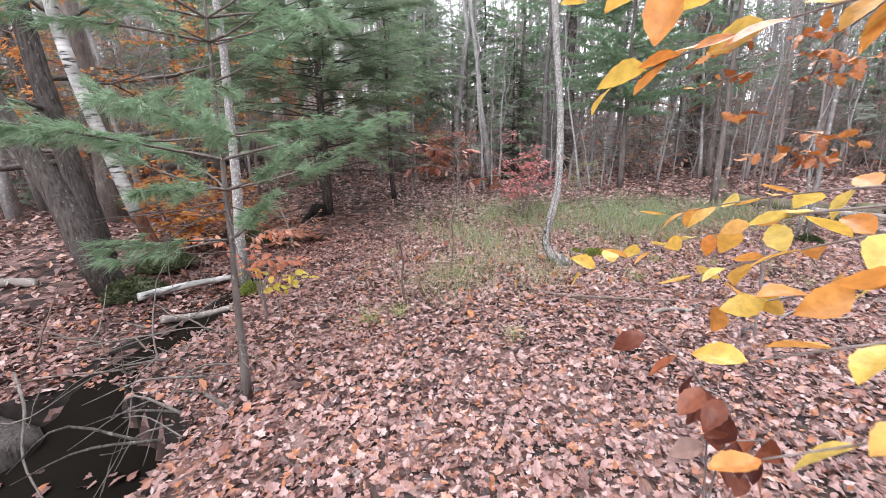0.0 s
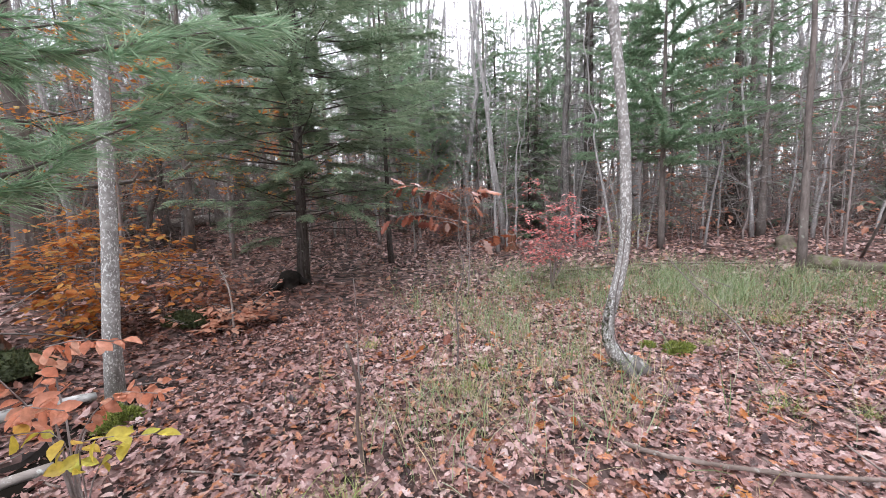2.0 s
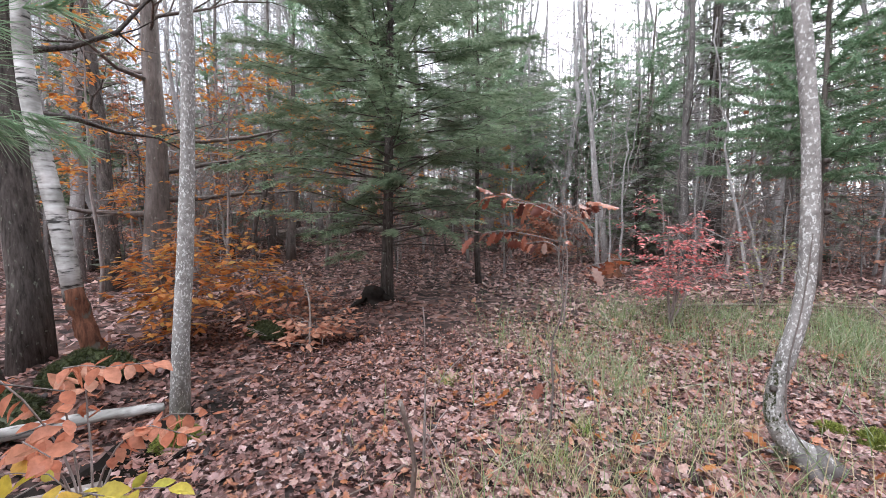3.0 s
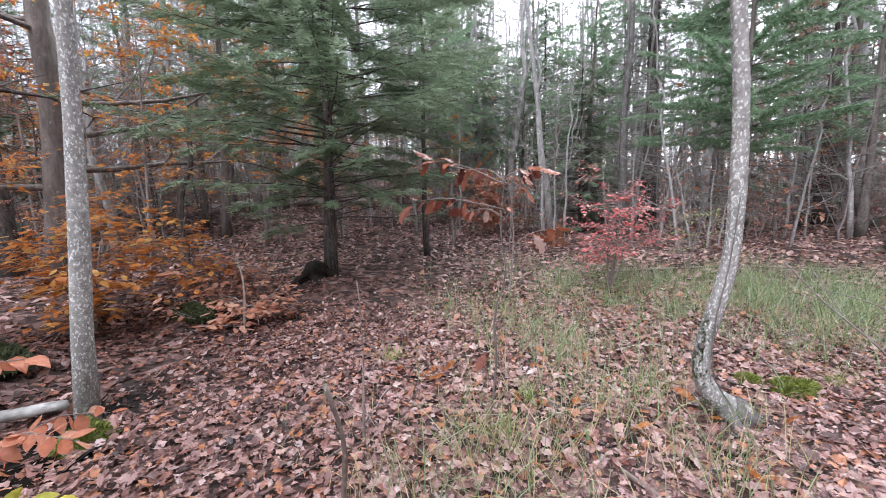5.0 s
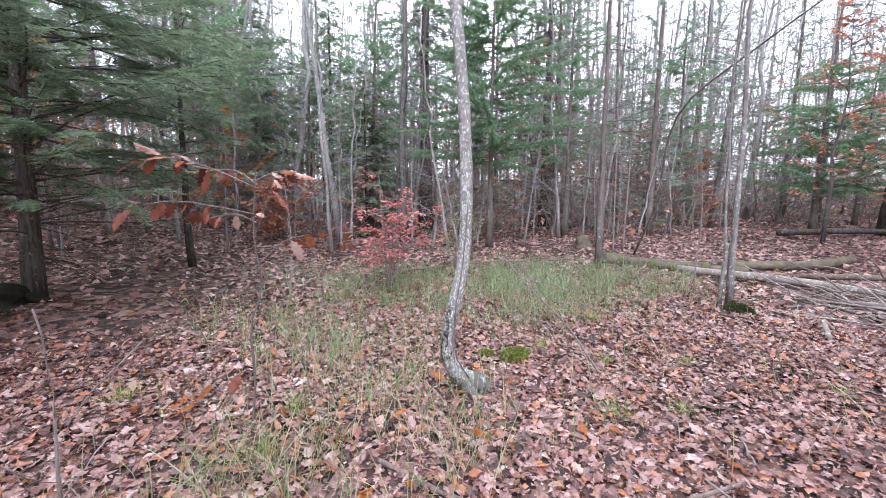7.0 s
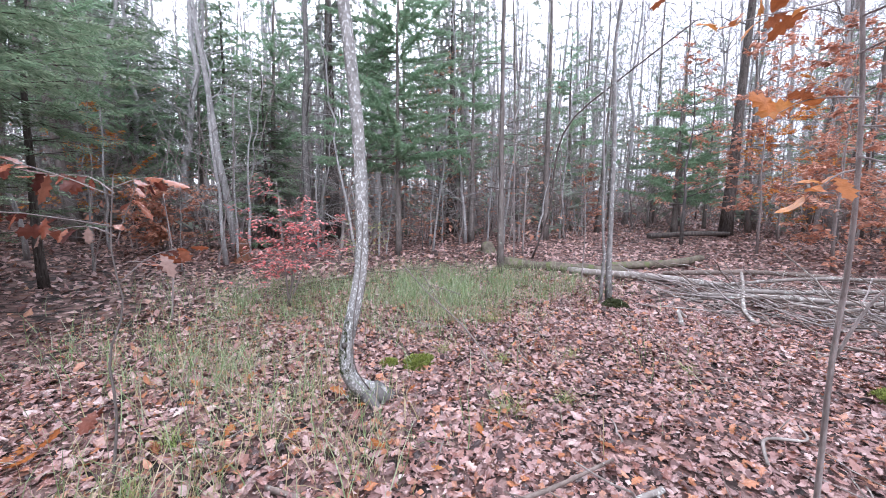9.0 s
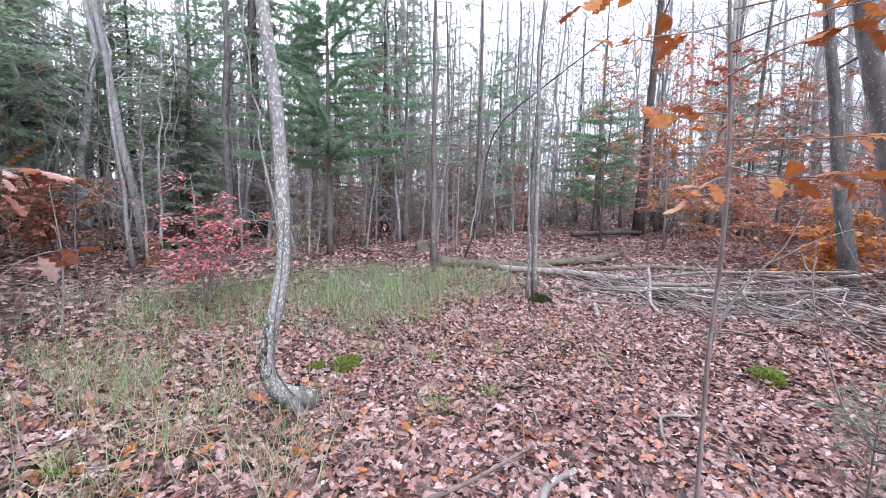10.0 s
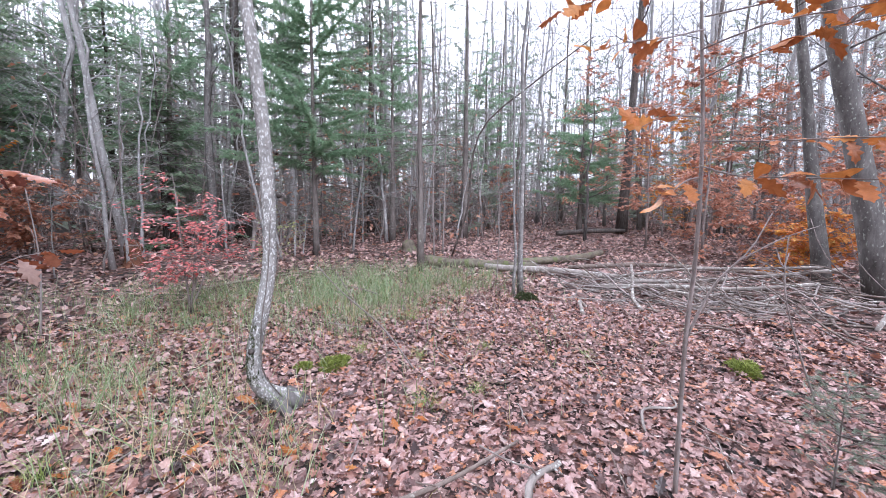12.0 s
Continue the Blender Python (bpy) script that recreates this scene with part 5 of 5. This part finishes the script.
stump(1.75, 13.2, 0.17, 0.6, "dark reddish rotten stump under a leaning tree", 5, B_ROT)
stump(7.9, 11.4, 0.2, 0.4, "low dark stump with moss at the wood's edge", 6, B_MOSSLOG)
stump(-2.75, 8.75, 0.2, 0.3, "dark rotten stump in the hemlock's shade", 7, M_MUD)


# ---- brush pile ----
def brush_pile():
    t = thing("brush_pile", "tangled pile of dead branches and pale poles", "brush pile", (8.0, 4.2, -0.27))
    o = np.array([8.0, 4.2, -0.27])
    long = [
        ([(7.35, 8.1, 0.06), (7.9, 6.6, 0.09), (8.1, 5.3, 0.1), (8.0, 4.2, 0.06)], 0.075, 0.05, B_PALEWOOD),
        ([(7.15, 5.45, 0.06), (7.35, 4.5, 0.16), (7.65, 3.6, 0.22), (7.8, 2.7, 0.34)], 0.04, 0.03, B_PALEWOOD),
        ([(7.6, 5.2, 0.12), (7.9, 4.2, 0.22), (8.2, 3.2, 0.38), (8.4, 2.5, 0.5)], 0.035, 0.025, B_PALEWOOD),
        ([(8.3, 6.6, 0.14), (8.9, 5.2, 0.3), (9.2, 4.0, 0.3), (9.4, 3.0, 0.3)], 0.05, 0.03, B_STICK),
        ([(6.2, 4.4, 0.03), (6.6, 4.65, 0.1), (7.2, 4.9, 0.35), (7.4, 5.0, 0.45)], 0.028, 0.018, B_PALEWOOD),
        ([(8.0, 5.6, 0.1), (8.3, 4.5, 0.36), (8.5, 3.4, 0.46), (8.6, 2.7, 0.5)], 0.03, 0.02, B_PALEWOOD),
        ([(5.4, 4.85, 0.02), (5.6, 5.0, 0.14), (5.75, 5.0, 0.05), (6.0, 5.1, 0.02)], 0.025, 0.016, B_PALEWOOD),
    ]
    for i, (p, r0, r1, mat) in enumerate(long):
        p = np.array(p)
        p[:, 2] += height(p[:, 0], p[:, 1]) - o[2]
        b = Builder()
        b.tube(smooth_line(p - (o[0], o[1], 0), 14), np.linspace(r0, r1, 14), 10, 0.06, i)
        part("pole", b, mat, t, smooth=True)
    r = np.random.default_rng(44)
    for i in range(290):
        u = r.uniform(0, 1)
        x, y = 7.9 + r.normal() * 0.55 - 0.8 * (u < 0.4), 2.3 + 3.6 * r.uniform() ** 1.1
        high = 0.5 * np.exp(-((y - 3.0) / 1.3) ** 2) * np.exp(-((x - 8.0) / 0.7) ** 2)
        a = r.normal(1.75, 0.85)
        L = r.uniform(0.5, 1.7)
        z = float(height(x, y)) + 0.03 + r.uniform(0, 1) * high
        d = np.array([np.cos(a), np.sin(a), r.normal() * 0.12])
        q = wander(np.array([x, y, z]) - d * L / 2, d, L, 6, 0.16, 900 + i)
        q[:, 2] = np.maximum(q[:, 2], height(q[:, 0], q[:, 1]) + 0.015)
        b = Builder()
        s = r.uniform(0.005, 0.02)
        b.tube(q - o, np.linspace(s, s * 0.4, 7), 5)
        part("stick", b, (B_STICK, B_TWIG, B_STICK, B_TWIG, B_PALEWOOD)[i % 5], t, smooth=True)


brush_pile()


# fallen twigs about the floor
def fallen_twigs():
    r = np.random.default_rng(55)
    for i in range(85):
        if i < 45:
            x, y = r.uniform(2.3, 7.2), r.uniform(1.8, 5.2)
        else:
            x, y = r.uniform(-4, 6), r.uniform(3.2, 11)
        a, L = r.uniform(0, 6.28), r.uniform(0.2, 0.75)
        o = np.array(at_ground(x, y, 0.03))
        q = wander(np.zeros(3), (np.cos(a), np.sin(a), 0.02), L, 5, 0.13, 1300 + i)
        q[:, 2] = height(q[:, 0] + x, q[:, 1] + y) - o[2] + 0.03
        b = Builder()
        s = r.uniform(0.003, 0.009)
        b.tube(q, np.linspace(s, s * 0.5, 6), 5)
        whole("fallen_twig", b, (B_STICK, B_PALEWOOD, B_TWIG)[i % 3], "thin dead twig lying on fallen leaves", "twig", smooth=True, at=tuple(o), group="fallen twigs")


fallen_twigs()


# ---- saplings with single large leaves ----
def twig_with_leaves(t, line, r0, r1, mat, meshes, count, seed, lo=0.3, droop=25, spread=60, scale=(0.7, 1.2), name="branch"):
    """A twig under thing t, and its leaves, each an object."""
    r = np.random.default_rng(seed)
    b = Builder()
    n = len(line)
    b.tube(line, np.linspace(r0, r1, n), 6)
    br = part(name, b, mat, t, smooth=True)
    for i in range(count):
        u = (lo + (1 - lo) * (i + r.uniform(0.2, 0.8)) / count) * (n - 1)
        k = min(int(u), n - 2)
        p = line[k] + (line[k + 1] - line[k]) * (u - k)
        d = line[k + 1] - line[k]
        yaw = np.degrees(np.arctan2(d[1], d[0])) + (1 if i % 2 else -1) * r.uniform(0.4, 1.0) * spread
        if i == count - 1:
            p, yaw = line[-1], np.degrees(np.arctan2(d[1], d[0]))
        ob = new("leaf", meshes[r.integers(len(meshes))])
        ob.parent = br
        s = r.uniform(*scale)
        ob.matrix_basis = pose(*p, r.normal() * 36, droop + r.normal() * 26, yaw + r.normal() * 15) @ Matrix.Scale(s, 4)


def near_beech():
    """The yellow beech boughs that hang beside the start of the path."""
    o = np.array(at_ground(1.45, 0.7))
    t = thing("yellow_beech", "beech bough with yellow and orange toothed leaves", "beech sapling", tuple(o))
    b = Builder()
    stem = smooth_line([(0, 0, -0.05), (0.03, 0.02, 0.7), (-0.02, 0.0, 1.4), (0.05, 0.05, 2.6)], 16)
    b.tube(stem, np.linspace(0.016, 0.008, 16), 8)
    part("trunk", b, B_SMOOTH, t, smooth=True)
    shapes = leaf_meshes([serrated_leaf(i) for i in range(7)], M_YELLOW, 0.1)
    foot = {1: 1.72, 2: 1.8, 3: 1.25, 4: 1.2, 5: 1.15, 6: 1.2, 7: 1.05, 8: 1.75, 9: 1.3}
    boughs = [
        ([(0.75, 0.72, 1.66), (0.56, 0.88, 1.62), (0.42, 1.02, 1.56)], 15, 1),
        ([(0.72, 0.74, 1.74), (0.5, 0.88, 1.74), (0.34, 1.0, 1.73)], 10, 2),
        ([(1.06, 0.95, 1.26), (0.84, 1.34, 1.08), (0.56, 1.54, 0.9)], 15, 3),
        ([(0.98, 0.84, 1.22), (0.88, 1.05, 1.1), (0.8, 1.2, 1.0)], 12, 4),
        ([(0.84, 0.7, 1.16), (0.78, 0.85, 1.07), (0.74, 0.98, 0.99)], 12, 5),
        ([(0.7, 0.42, 1.22), (0.58, 0.5, 1.15), (0.5, 0.58, 1.08)], 10, 6),
        ([(0.7, 0.4, 1.12), (0.58, 0.46, 1.02), (0.48, 0.5, 0.96)], 8, 7),
        ([(0.9, 0.6, 1.78), (0.68, 0.68, 1.74), (0.52, 0.76, 1.7)], 12, 8),
        ([(1.15, 1.0, 1.3), (1.0, 1.3, 1.22), (0.86, 1.5, 1.14)], 11, 9),
    ]
    for pts, n, s in boughs:
        line = np.array([(1.45, 0.7, foot[s]), *pts]) - o
        twig_with_leaves(t, smooth_line(line, 10), 0.005, 0.0015, B_TWIG, shapes, n, 500 + s, 0.42, 22, 55, (0.75, 1.25))
    # a low seedling with duller, rust-brown leaves beside it
    o = np.array(at_ground(0.8, 1.0))
    t = thing("rust_beech_seedling", "small beech seedling with dull rust-brown leaves", "beech seedling", tuple(o))
    shapes = leaf_meshes([serrated_leaf(i + 40) for i in range(4)], M_OAK, 0.09)
    for k, (pts, n) in enumerate((
        ([(0.8, 1.0, -0.2), (0.78, 1.0, 0.5), (0.7, 0.98, 0.8), (0.57, 1.02, 0.9)], 7),
        ([(0.8, 1.0, -0.2), (0.8, 0.98, 0.4), (0.74, 0.9, 0.75), (0.62, 0.84, 0.85)], 7),
        ([(0.8, 1.0, -0.2), (0.84, 0.95, 0.4), (0.78, 0.82, 0.7), (0.66, 0.76, 0.76)], 6),
    )):
        twig_with_leaves(t, smooth_line(np.array(pts) - o, 10), 0.005, 0.0015, B_TWIG, shapes, n, 540 + k, 0.6, 35, 65, (0.8, 1.2))


near_beech()


def oak_sapling():
    t = thing("oak_sapling", "thin oak sapling with russet brown leaves at its head", "oak sapling", at_ground(0.1, 5.17, -0.02))
    o = np.array(at_ground(0.1, 5.17, -0.02))
    b = Builder()
    stem = smooth_line(np.array([(0.1, 5.17, -0.3), (0.14, 5.19, 0.1), (0.13, 5.2, 0.4), (0.2, 5.2, 0.62), (0.17, 5.22, 0.9), (0.2, 5.22, 1.3)]) - o, 14)
    b.tube(stem, np.linspace(0.008, 0.003, 14), 7, 0.08, 1)
    part("trunk", b, B_BROWN, t, smooth=True)
    shapes = leaf_meshes(T_OAK, M_OAK, 0.135)
    for pts, n, s in (
        ([(0.2, 5.22, 1.2), (0.0, 5.2, 1.3), (-0.25, 5.22, 1.36), (-0.34, 5.2, 1.34)], 12, 1),
        ([(0.2, 5.22, 1.25), (0.32, 5.2, 1.3), (0.42, 5.25, 1.3)], 8, 2),
        ([(0.19, 5.22, 1.05), (0.0, 5.12, 1.1), (-0.2, 5.1, 1.13), (-0.36, 5.08, 1.1)], 9, 3),
        ([(0.18, 5.22, 0.75), (0.35, 5.2, 0.9), (0.5, 5.22, 0.93)], 9, 4),
        ([(0.19, 5.2, 0.95), (0.26, 5.1, 1.15), (0.3, 5.05, 1.25)], 5, 5),
        ([(0.2, 5.22, 1.22), (0.1, 5.3, 1.3), (-0.1, 5.35, 1.3)], 8, 7),
        ([(0.19, 5.22, 1.0), (0.1, 5.25, 1.05), (-0.1, 5.3, 1.02)], 7, 8),
        ([(0.12, 5.19, 0.12), (0.1, 5.15, 0.15), (0.07, 5.12, 0.15)], 2, 6),
    ):
        twig_with_leaves(t, smooth_line(np.array(pts) - o, 8), 0.004, 0.0015, B_TWIG, shapes, n, 600 + s, 0.35, 30, 60, (0.5, 1.2))


oak_sapling()


def right_oak():
    t = thing("orange_oak_sapling", "tall thin oak sapling with a few orange leaves", "oak sapling", at_ground(2.58, 3.0, -0.02))
    o = np.array(at_ground(2.58, 3.0, -0.02))
    b = Builder()
    stem = smooth_line(np.array([(2.58, 3.0, -0.3), (2.55, 3.0, 0.2), (2.5, 2.99, 0.6), (2.47, 2.97, 0.95), (2.46, 2.98, 1.5), (2.44, 3.02, 2.1), (2.42, 3.0, 2.8)]) - o, 22)
    b.tube(stem, np.linspace(0.012, 0.005, 22), 8, 0.05, 1)
    part("trunk", b, B_TWIG, t, smooth=True)
    shapes = leaf_meshes(T_OAK[:3] + T_BEECH[:1], M_OAK_ORANGE, 0.122)
    for pts, n, s in (
        ([(2.45, 3.0, 1.9), (2.3, 3.1, 1.85), (2.1, 3.2, 1.8), (1.98, 3.25, 1.75)], 9, 1),
        ([(2.45, 3.0, 1.7), (2.35, 2.85, 1.72), (2.3, 2.6, 1.75), (2.25, 2.35, 1.73)], 13, 2),
        ([(2.45, 3.0, 1.95), (2.35, 2.8, 1.9), (2.28, 2.55, 1.88), (2.2, 2.4, 1.86)], 12, 3),
        ([(2.46, 2.98, 1.35), (2.4, 2.85, 1.3), (2.35, 2.65, 1.28), (2.3, 2.4, 1.26)], 14, 4),
        ([(2.46, 2.98, 1.3), (2.35, 3.0, 1.28), (2.25, 3.05, 1.2)], 5, 5),
        ([(2.46, 2.98, 1.55), (2.35, 3.1, 1.55), (2.25, 3.15, 1.5)], 5, 6),
        ([(2.44, 3.0, 2.0), (2.34, 2.9, 2.02), (2.3, 2.7, 2.0), (2.3, 2.5, 1.98)], 14, 7),
        ([(2.44, 3.0, 2.1), (2.3, 3.1, 2.08), (2.2, 3.3, 2.04), (2.1, 3.45, 2.0)], 12, 8),
        ([(2.46, 2.98, 1.45), (2.4, 2.75, 1.42), (2.33, 2.5, 1.4), (2.28, 2.25, 1.36)], 11, 9),
        ([(2.44, 3.0, 1.82), (2.42, 2.8, 1.85), (2.4, 2.55, 1.83), (2.36, 2.3, 1.8)], 11, 10),
    ):
        twig_with_leaves(t, smooth_line(np.array(pts) - o, 8), 0.004, 0.0015, B_TWIG, shapes, n, 700 + s, 0.3, 15, 60, (0.55, 1.15))
    b = Builder()
    b.tube(smooth_line(np.array([(2.5, 2.99, 0.58), (2.56, 2.9, 0.85), (2.62, 2.8, 1.0), (2.7, 2.75, 1.15)]) - o, 10), np.linspace(0.007, 0.002, 10), 6)
    b.tube(smooth_line(np.array([(2.6, 2.84, 0.94), (2.75, 2.7, 1.05), (2.85, 2.6, 1.1)]) - o, 6), np.linspace(0.004, 0.0015, 6), 5)
    part("branch", b, B_TWIG, t, smooth=True)


right_oak()


def maple_seedlings():
    o = np.array(at_ground(-1.8, 3.75, -0.02))
    t = thing("coral_maple_shrub", "low sapling with drooping coral-orange leaves by the creek", "shrub", tuple(o))
    shapes = leaf_meshes([serrated_leaf(i + 60) for i in range(6)], M_CORAL, 0.082)
    for i, (pts, n) in enumerate((
        ([(-1.8, 3.75, -0.3), (-1.8, 3.7, 0.3), (-1.75, 3.65, 0.62), (-1.45, 3.6, 0.68)], 24),
        ([(-1.8, 3.75, -0.3), (-1.85, 3.8, 0.2), (-1.9, 3.85, 0.52), (-1.6, 3.9, 0.58)], 24),
        ([(-1.8, 3.75, -0.3), (-1.8, 3.65, 0.2), (-1.72, 3.5, 0.42), (-1.45, 3.42, 0.45)], 24),
        ([(-1.8, 3.75, -0.3), (-1.9, 3.7, 0.3), (-2.05, 3.6, 0.6), (-2.3, 3.55, 0.66)], 24),
        ([(-1.8, 3.75, -0.3), (-1.85, 3.9, 0.1), (-1.75, 4.05, 0.24), (-1.5, 4.1, 0.26)], 12),
        ([(-1.8, 3.75, -0.3), (-1.8, 3.8, 0.1), (-1.65, 3.85, 0.3), (-1.35, 3.85, 0.3)], 24),
    )):
        twig_with_leaves(t, smooth_line(np.array(pts) - o, 10), 0.007, 0.002, B_TWIG, shapes, n, 800 + i, 0.5, 24, 70)
    o = np.array(at_ground(-1.6, 3.6, -0.02))
    t = thing("yellow_seedling", "low seedling with lime-yellow toothed leaves", "seedling", tuple(o))
    shapes = leaf_meshes([serrated_leaf(i + 20) for i in range(4)], M_LIME, 0.09)
    for i, (pts, n) in enumerate((
        ([(-1.6, 3.6, -0.3), (-1.58, 3.58, 0.0), (-1.5, 3.52, 0.25), (-1.32, 3.48, 0.3)], 9),
        ([(-1.6, 3.6, -0.3), (-1.62, 3.58, 0.1), (-1.62, 3.52, 0.3), (-1.78, 3.42, 0.34)], 9),
        ([(-1.6, 3.6, -0.3), (-1.58, 3.62, 0.0), (-1.5, 3.68, 0.15), (-1.32, 3.7, 0.18)], 7),
    )):
        twig_with_leaves(t, smooth_line(np.array(pts) - o, 10), 0.005, 0.0015, B_TWIG, shapes, n, 850 + i, 0.5, 20, 60)


maple_seedlings()


def bare_saplings():
    for i, (pts, r0) in enumerate((
        ([(4.5, 2.55, -0.3), (4.35, 2.7, 0.2), (4.2, 2.8, 0.7), (4.22, 2.8, 1.0)], 0.009),
        ([(-0.62, 4.75, -0.3), (-0.6, 4.72, 0.0), (-0.6, 4.75, 0.28)], 0.011),
        ([(0.35, 8.4, -0.3), (0.4, 8.4, 0.6), (0.35, 8.4, 1.3)], 0.012),
        ([(6.6, 7.2, -0.3), (6.65, 7.2, 0.9), (6.6, 7.3, 2.2)], 0.012),
        ([(7.4, 9.8, -0.3), (7.35, 9.8, 1.5), (7.4, 9.9, 4.0)], 0.02),
        ([(8.2, 10.3, -0.3), (8.25, 10.3, 1.5), (8.2, 10.2, 4.5)], 0.025),
    )):
        p = np.array(pts)
        p[:, 2] += float(height(p[0, 0], p[0, 1])) + 0.27
        log("bare_sapling", "thin leafless sapling stem", p, r0, r0 * 0.35, B_TWIG, 60 + i, 14, 7, 0.04, "sapling", 5)


bare_saplings()


def creek_roots():
    """Bare roots and twigs that hang over the undercut bank."""
    r = np.random.default_rng(66)
    for i in range(16):
        a = np.array([-1.62 + r.uniform(-0.25, 0.2), r.uniform(1.9, 2.75), -0.27])
        e = a + np.array([-r.uniform(0.2, 1.1), r.uniform(-0.3, 0.35), -r.uniform(0.05, 0.42)])
        q = smooth_line([a, (a + e) / 2 + (0, 0, r.uniform(0.05, 0.25)), e], 8)
        b = Builder()
        b.tube(q - a, np.linspace(r.uniform(0.006, 0.016), 0.003, 8), 5)
        whole("exposed_root", b, (B_BROWN, B_DARK)[i % 2], "thin bare root hanging over the creek bank", "root", smooth=True, at=tuple(a), group="bank roots")
    for i in range(14):
        a = np.array([r.uniform(-3.6, -2.2), r.uniform(2.6, 3.6), 0.0])
        a[2] = float(height(a[0], a[1])) + 0.03
        q = wander(np.zeros(3), (r.normal(), r.normal() * 0.6, 0.12), r.uniform(0.4, 1.1), 6, 0.15, 2000 + i)
        b = Builder()
        b.tube(q, np.linspace(0.01, 0.003, 7), 5)
        whole("bank_twig", b, (B_BROWN, B_STICK)[i % 2], "dead twig lying over the creek bank", "twig", smooth=True, at=tuple(a), group="bank twigs")


creek_roots()


def creek_clutter():
    r = np.random.default_rng(71)
    meshes = leaf_meshes(T_MAPLE[:3] + T_OAK[:2], M_LITTER_OB, 0.1)
    for i in range(60):
        x, y = r.uniform(-3.3, -1.75), r.uniform(1.0, 2.7)
        z = max(float(height(x, y)), -0.715) + 0.02
        ob = new("wet_leaf", meshes[r.integers(len(meshes))])
        ob.matrix_basis = pose(x, y, z, *(r.normal(size=2) * 12), r.uniform(0, 360)) @ Matrix.Scale(r.uniform(0.7, 1.2), 4)
        tagged(ob, "fallen leaf lying in the muddy creek", "fallen leaf", "creek leaves")
    b = Builder()
    u, w = np.meshgrid(np.linspace(0, 2 * np.pi, 20, endpoint=False), np.linspace(-0.5, np.pi / 2, 9), indexing="ij")
    k = 1 + 0.12 * np.sin(3 * u + 1) * np.cos(w) + 0.07 * np.sin(5 * w + 2 * u)
    v = np.stack([0.34 * k * np.cos(u) * np.cos(w), 0.26 * k * np.sin(u) * np.cos(w), 0.24 * k * np.sin(w)], -1).reshape(-1, 3)
    f = []
    for i in range(20):
        for j in range(8):
            a, c = i * 9 + j, ((i + 1) % 20) * 9 + j
            f += [(a, c, c + 1), (a, c + 1, a + 1)]
    b.add(v, f)
    whole("bank_stone", b, B_DARK, "rounded grey stone at the creek's edge", "stone", smooth=True, at=(-3.35, 2.4, -0.6))
    for i, (pts, r0) in enumerate((
        ([(-3.6, 2.5, -0.3), (-3.0, 2.35, -0.35), (-2.4, 2.45, -0.05), (-1.75, 2.6, 0.1)], 0.008),
        ([(-3.35, 2.75, -0.2), (-3.0, 2.45, -0.3), (-2.7, 2.1, -0.45), (-2.4, 1.9, -0.6)], 0.016),
        ([(-1.5, 2.6, -0.1), (-1.75, 2.5, -0.05), (-1.95, 2.4, -0.25), (-2.05, 2.2, -0.6)], 0.01),
        ([(-2.35, 2.9, -0.2), (-2.3, 2.6, -0.2), (-2.2, 2.3, -0.45), (-2.25, 1.95, -0.7)], 0.007),
        ([(-3.2, 3.1, -0.2), (-2.5, 3.0, -0.05), (-1.9, 3.0, 0.0), (-1.5, 2.9, -0.2)], 0.009),
    )):
        log("overhanging_branch", "thin brown dead branch hanging over the creek", pts, r0 * 0.8, r0 * 0.3, B_BROWN, 130 + i, 14, 7, 0.05, "branch", 3)


creek_clutter()
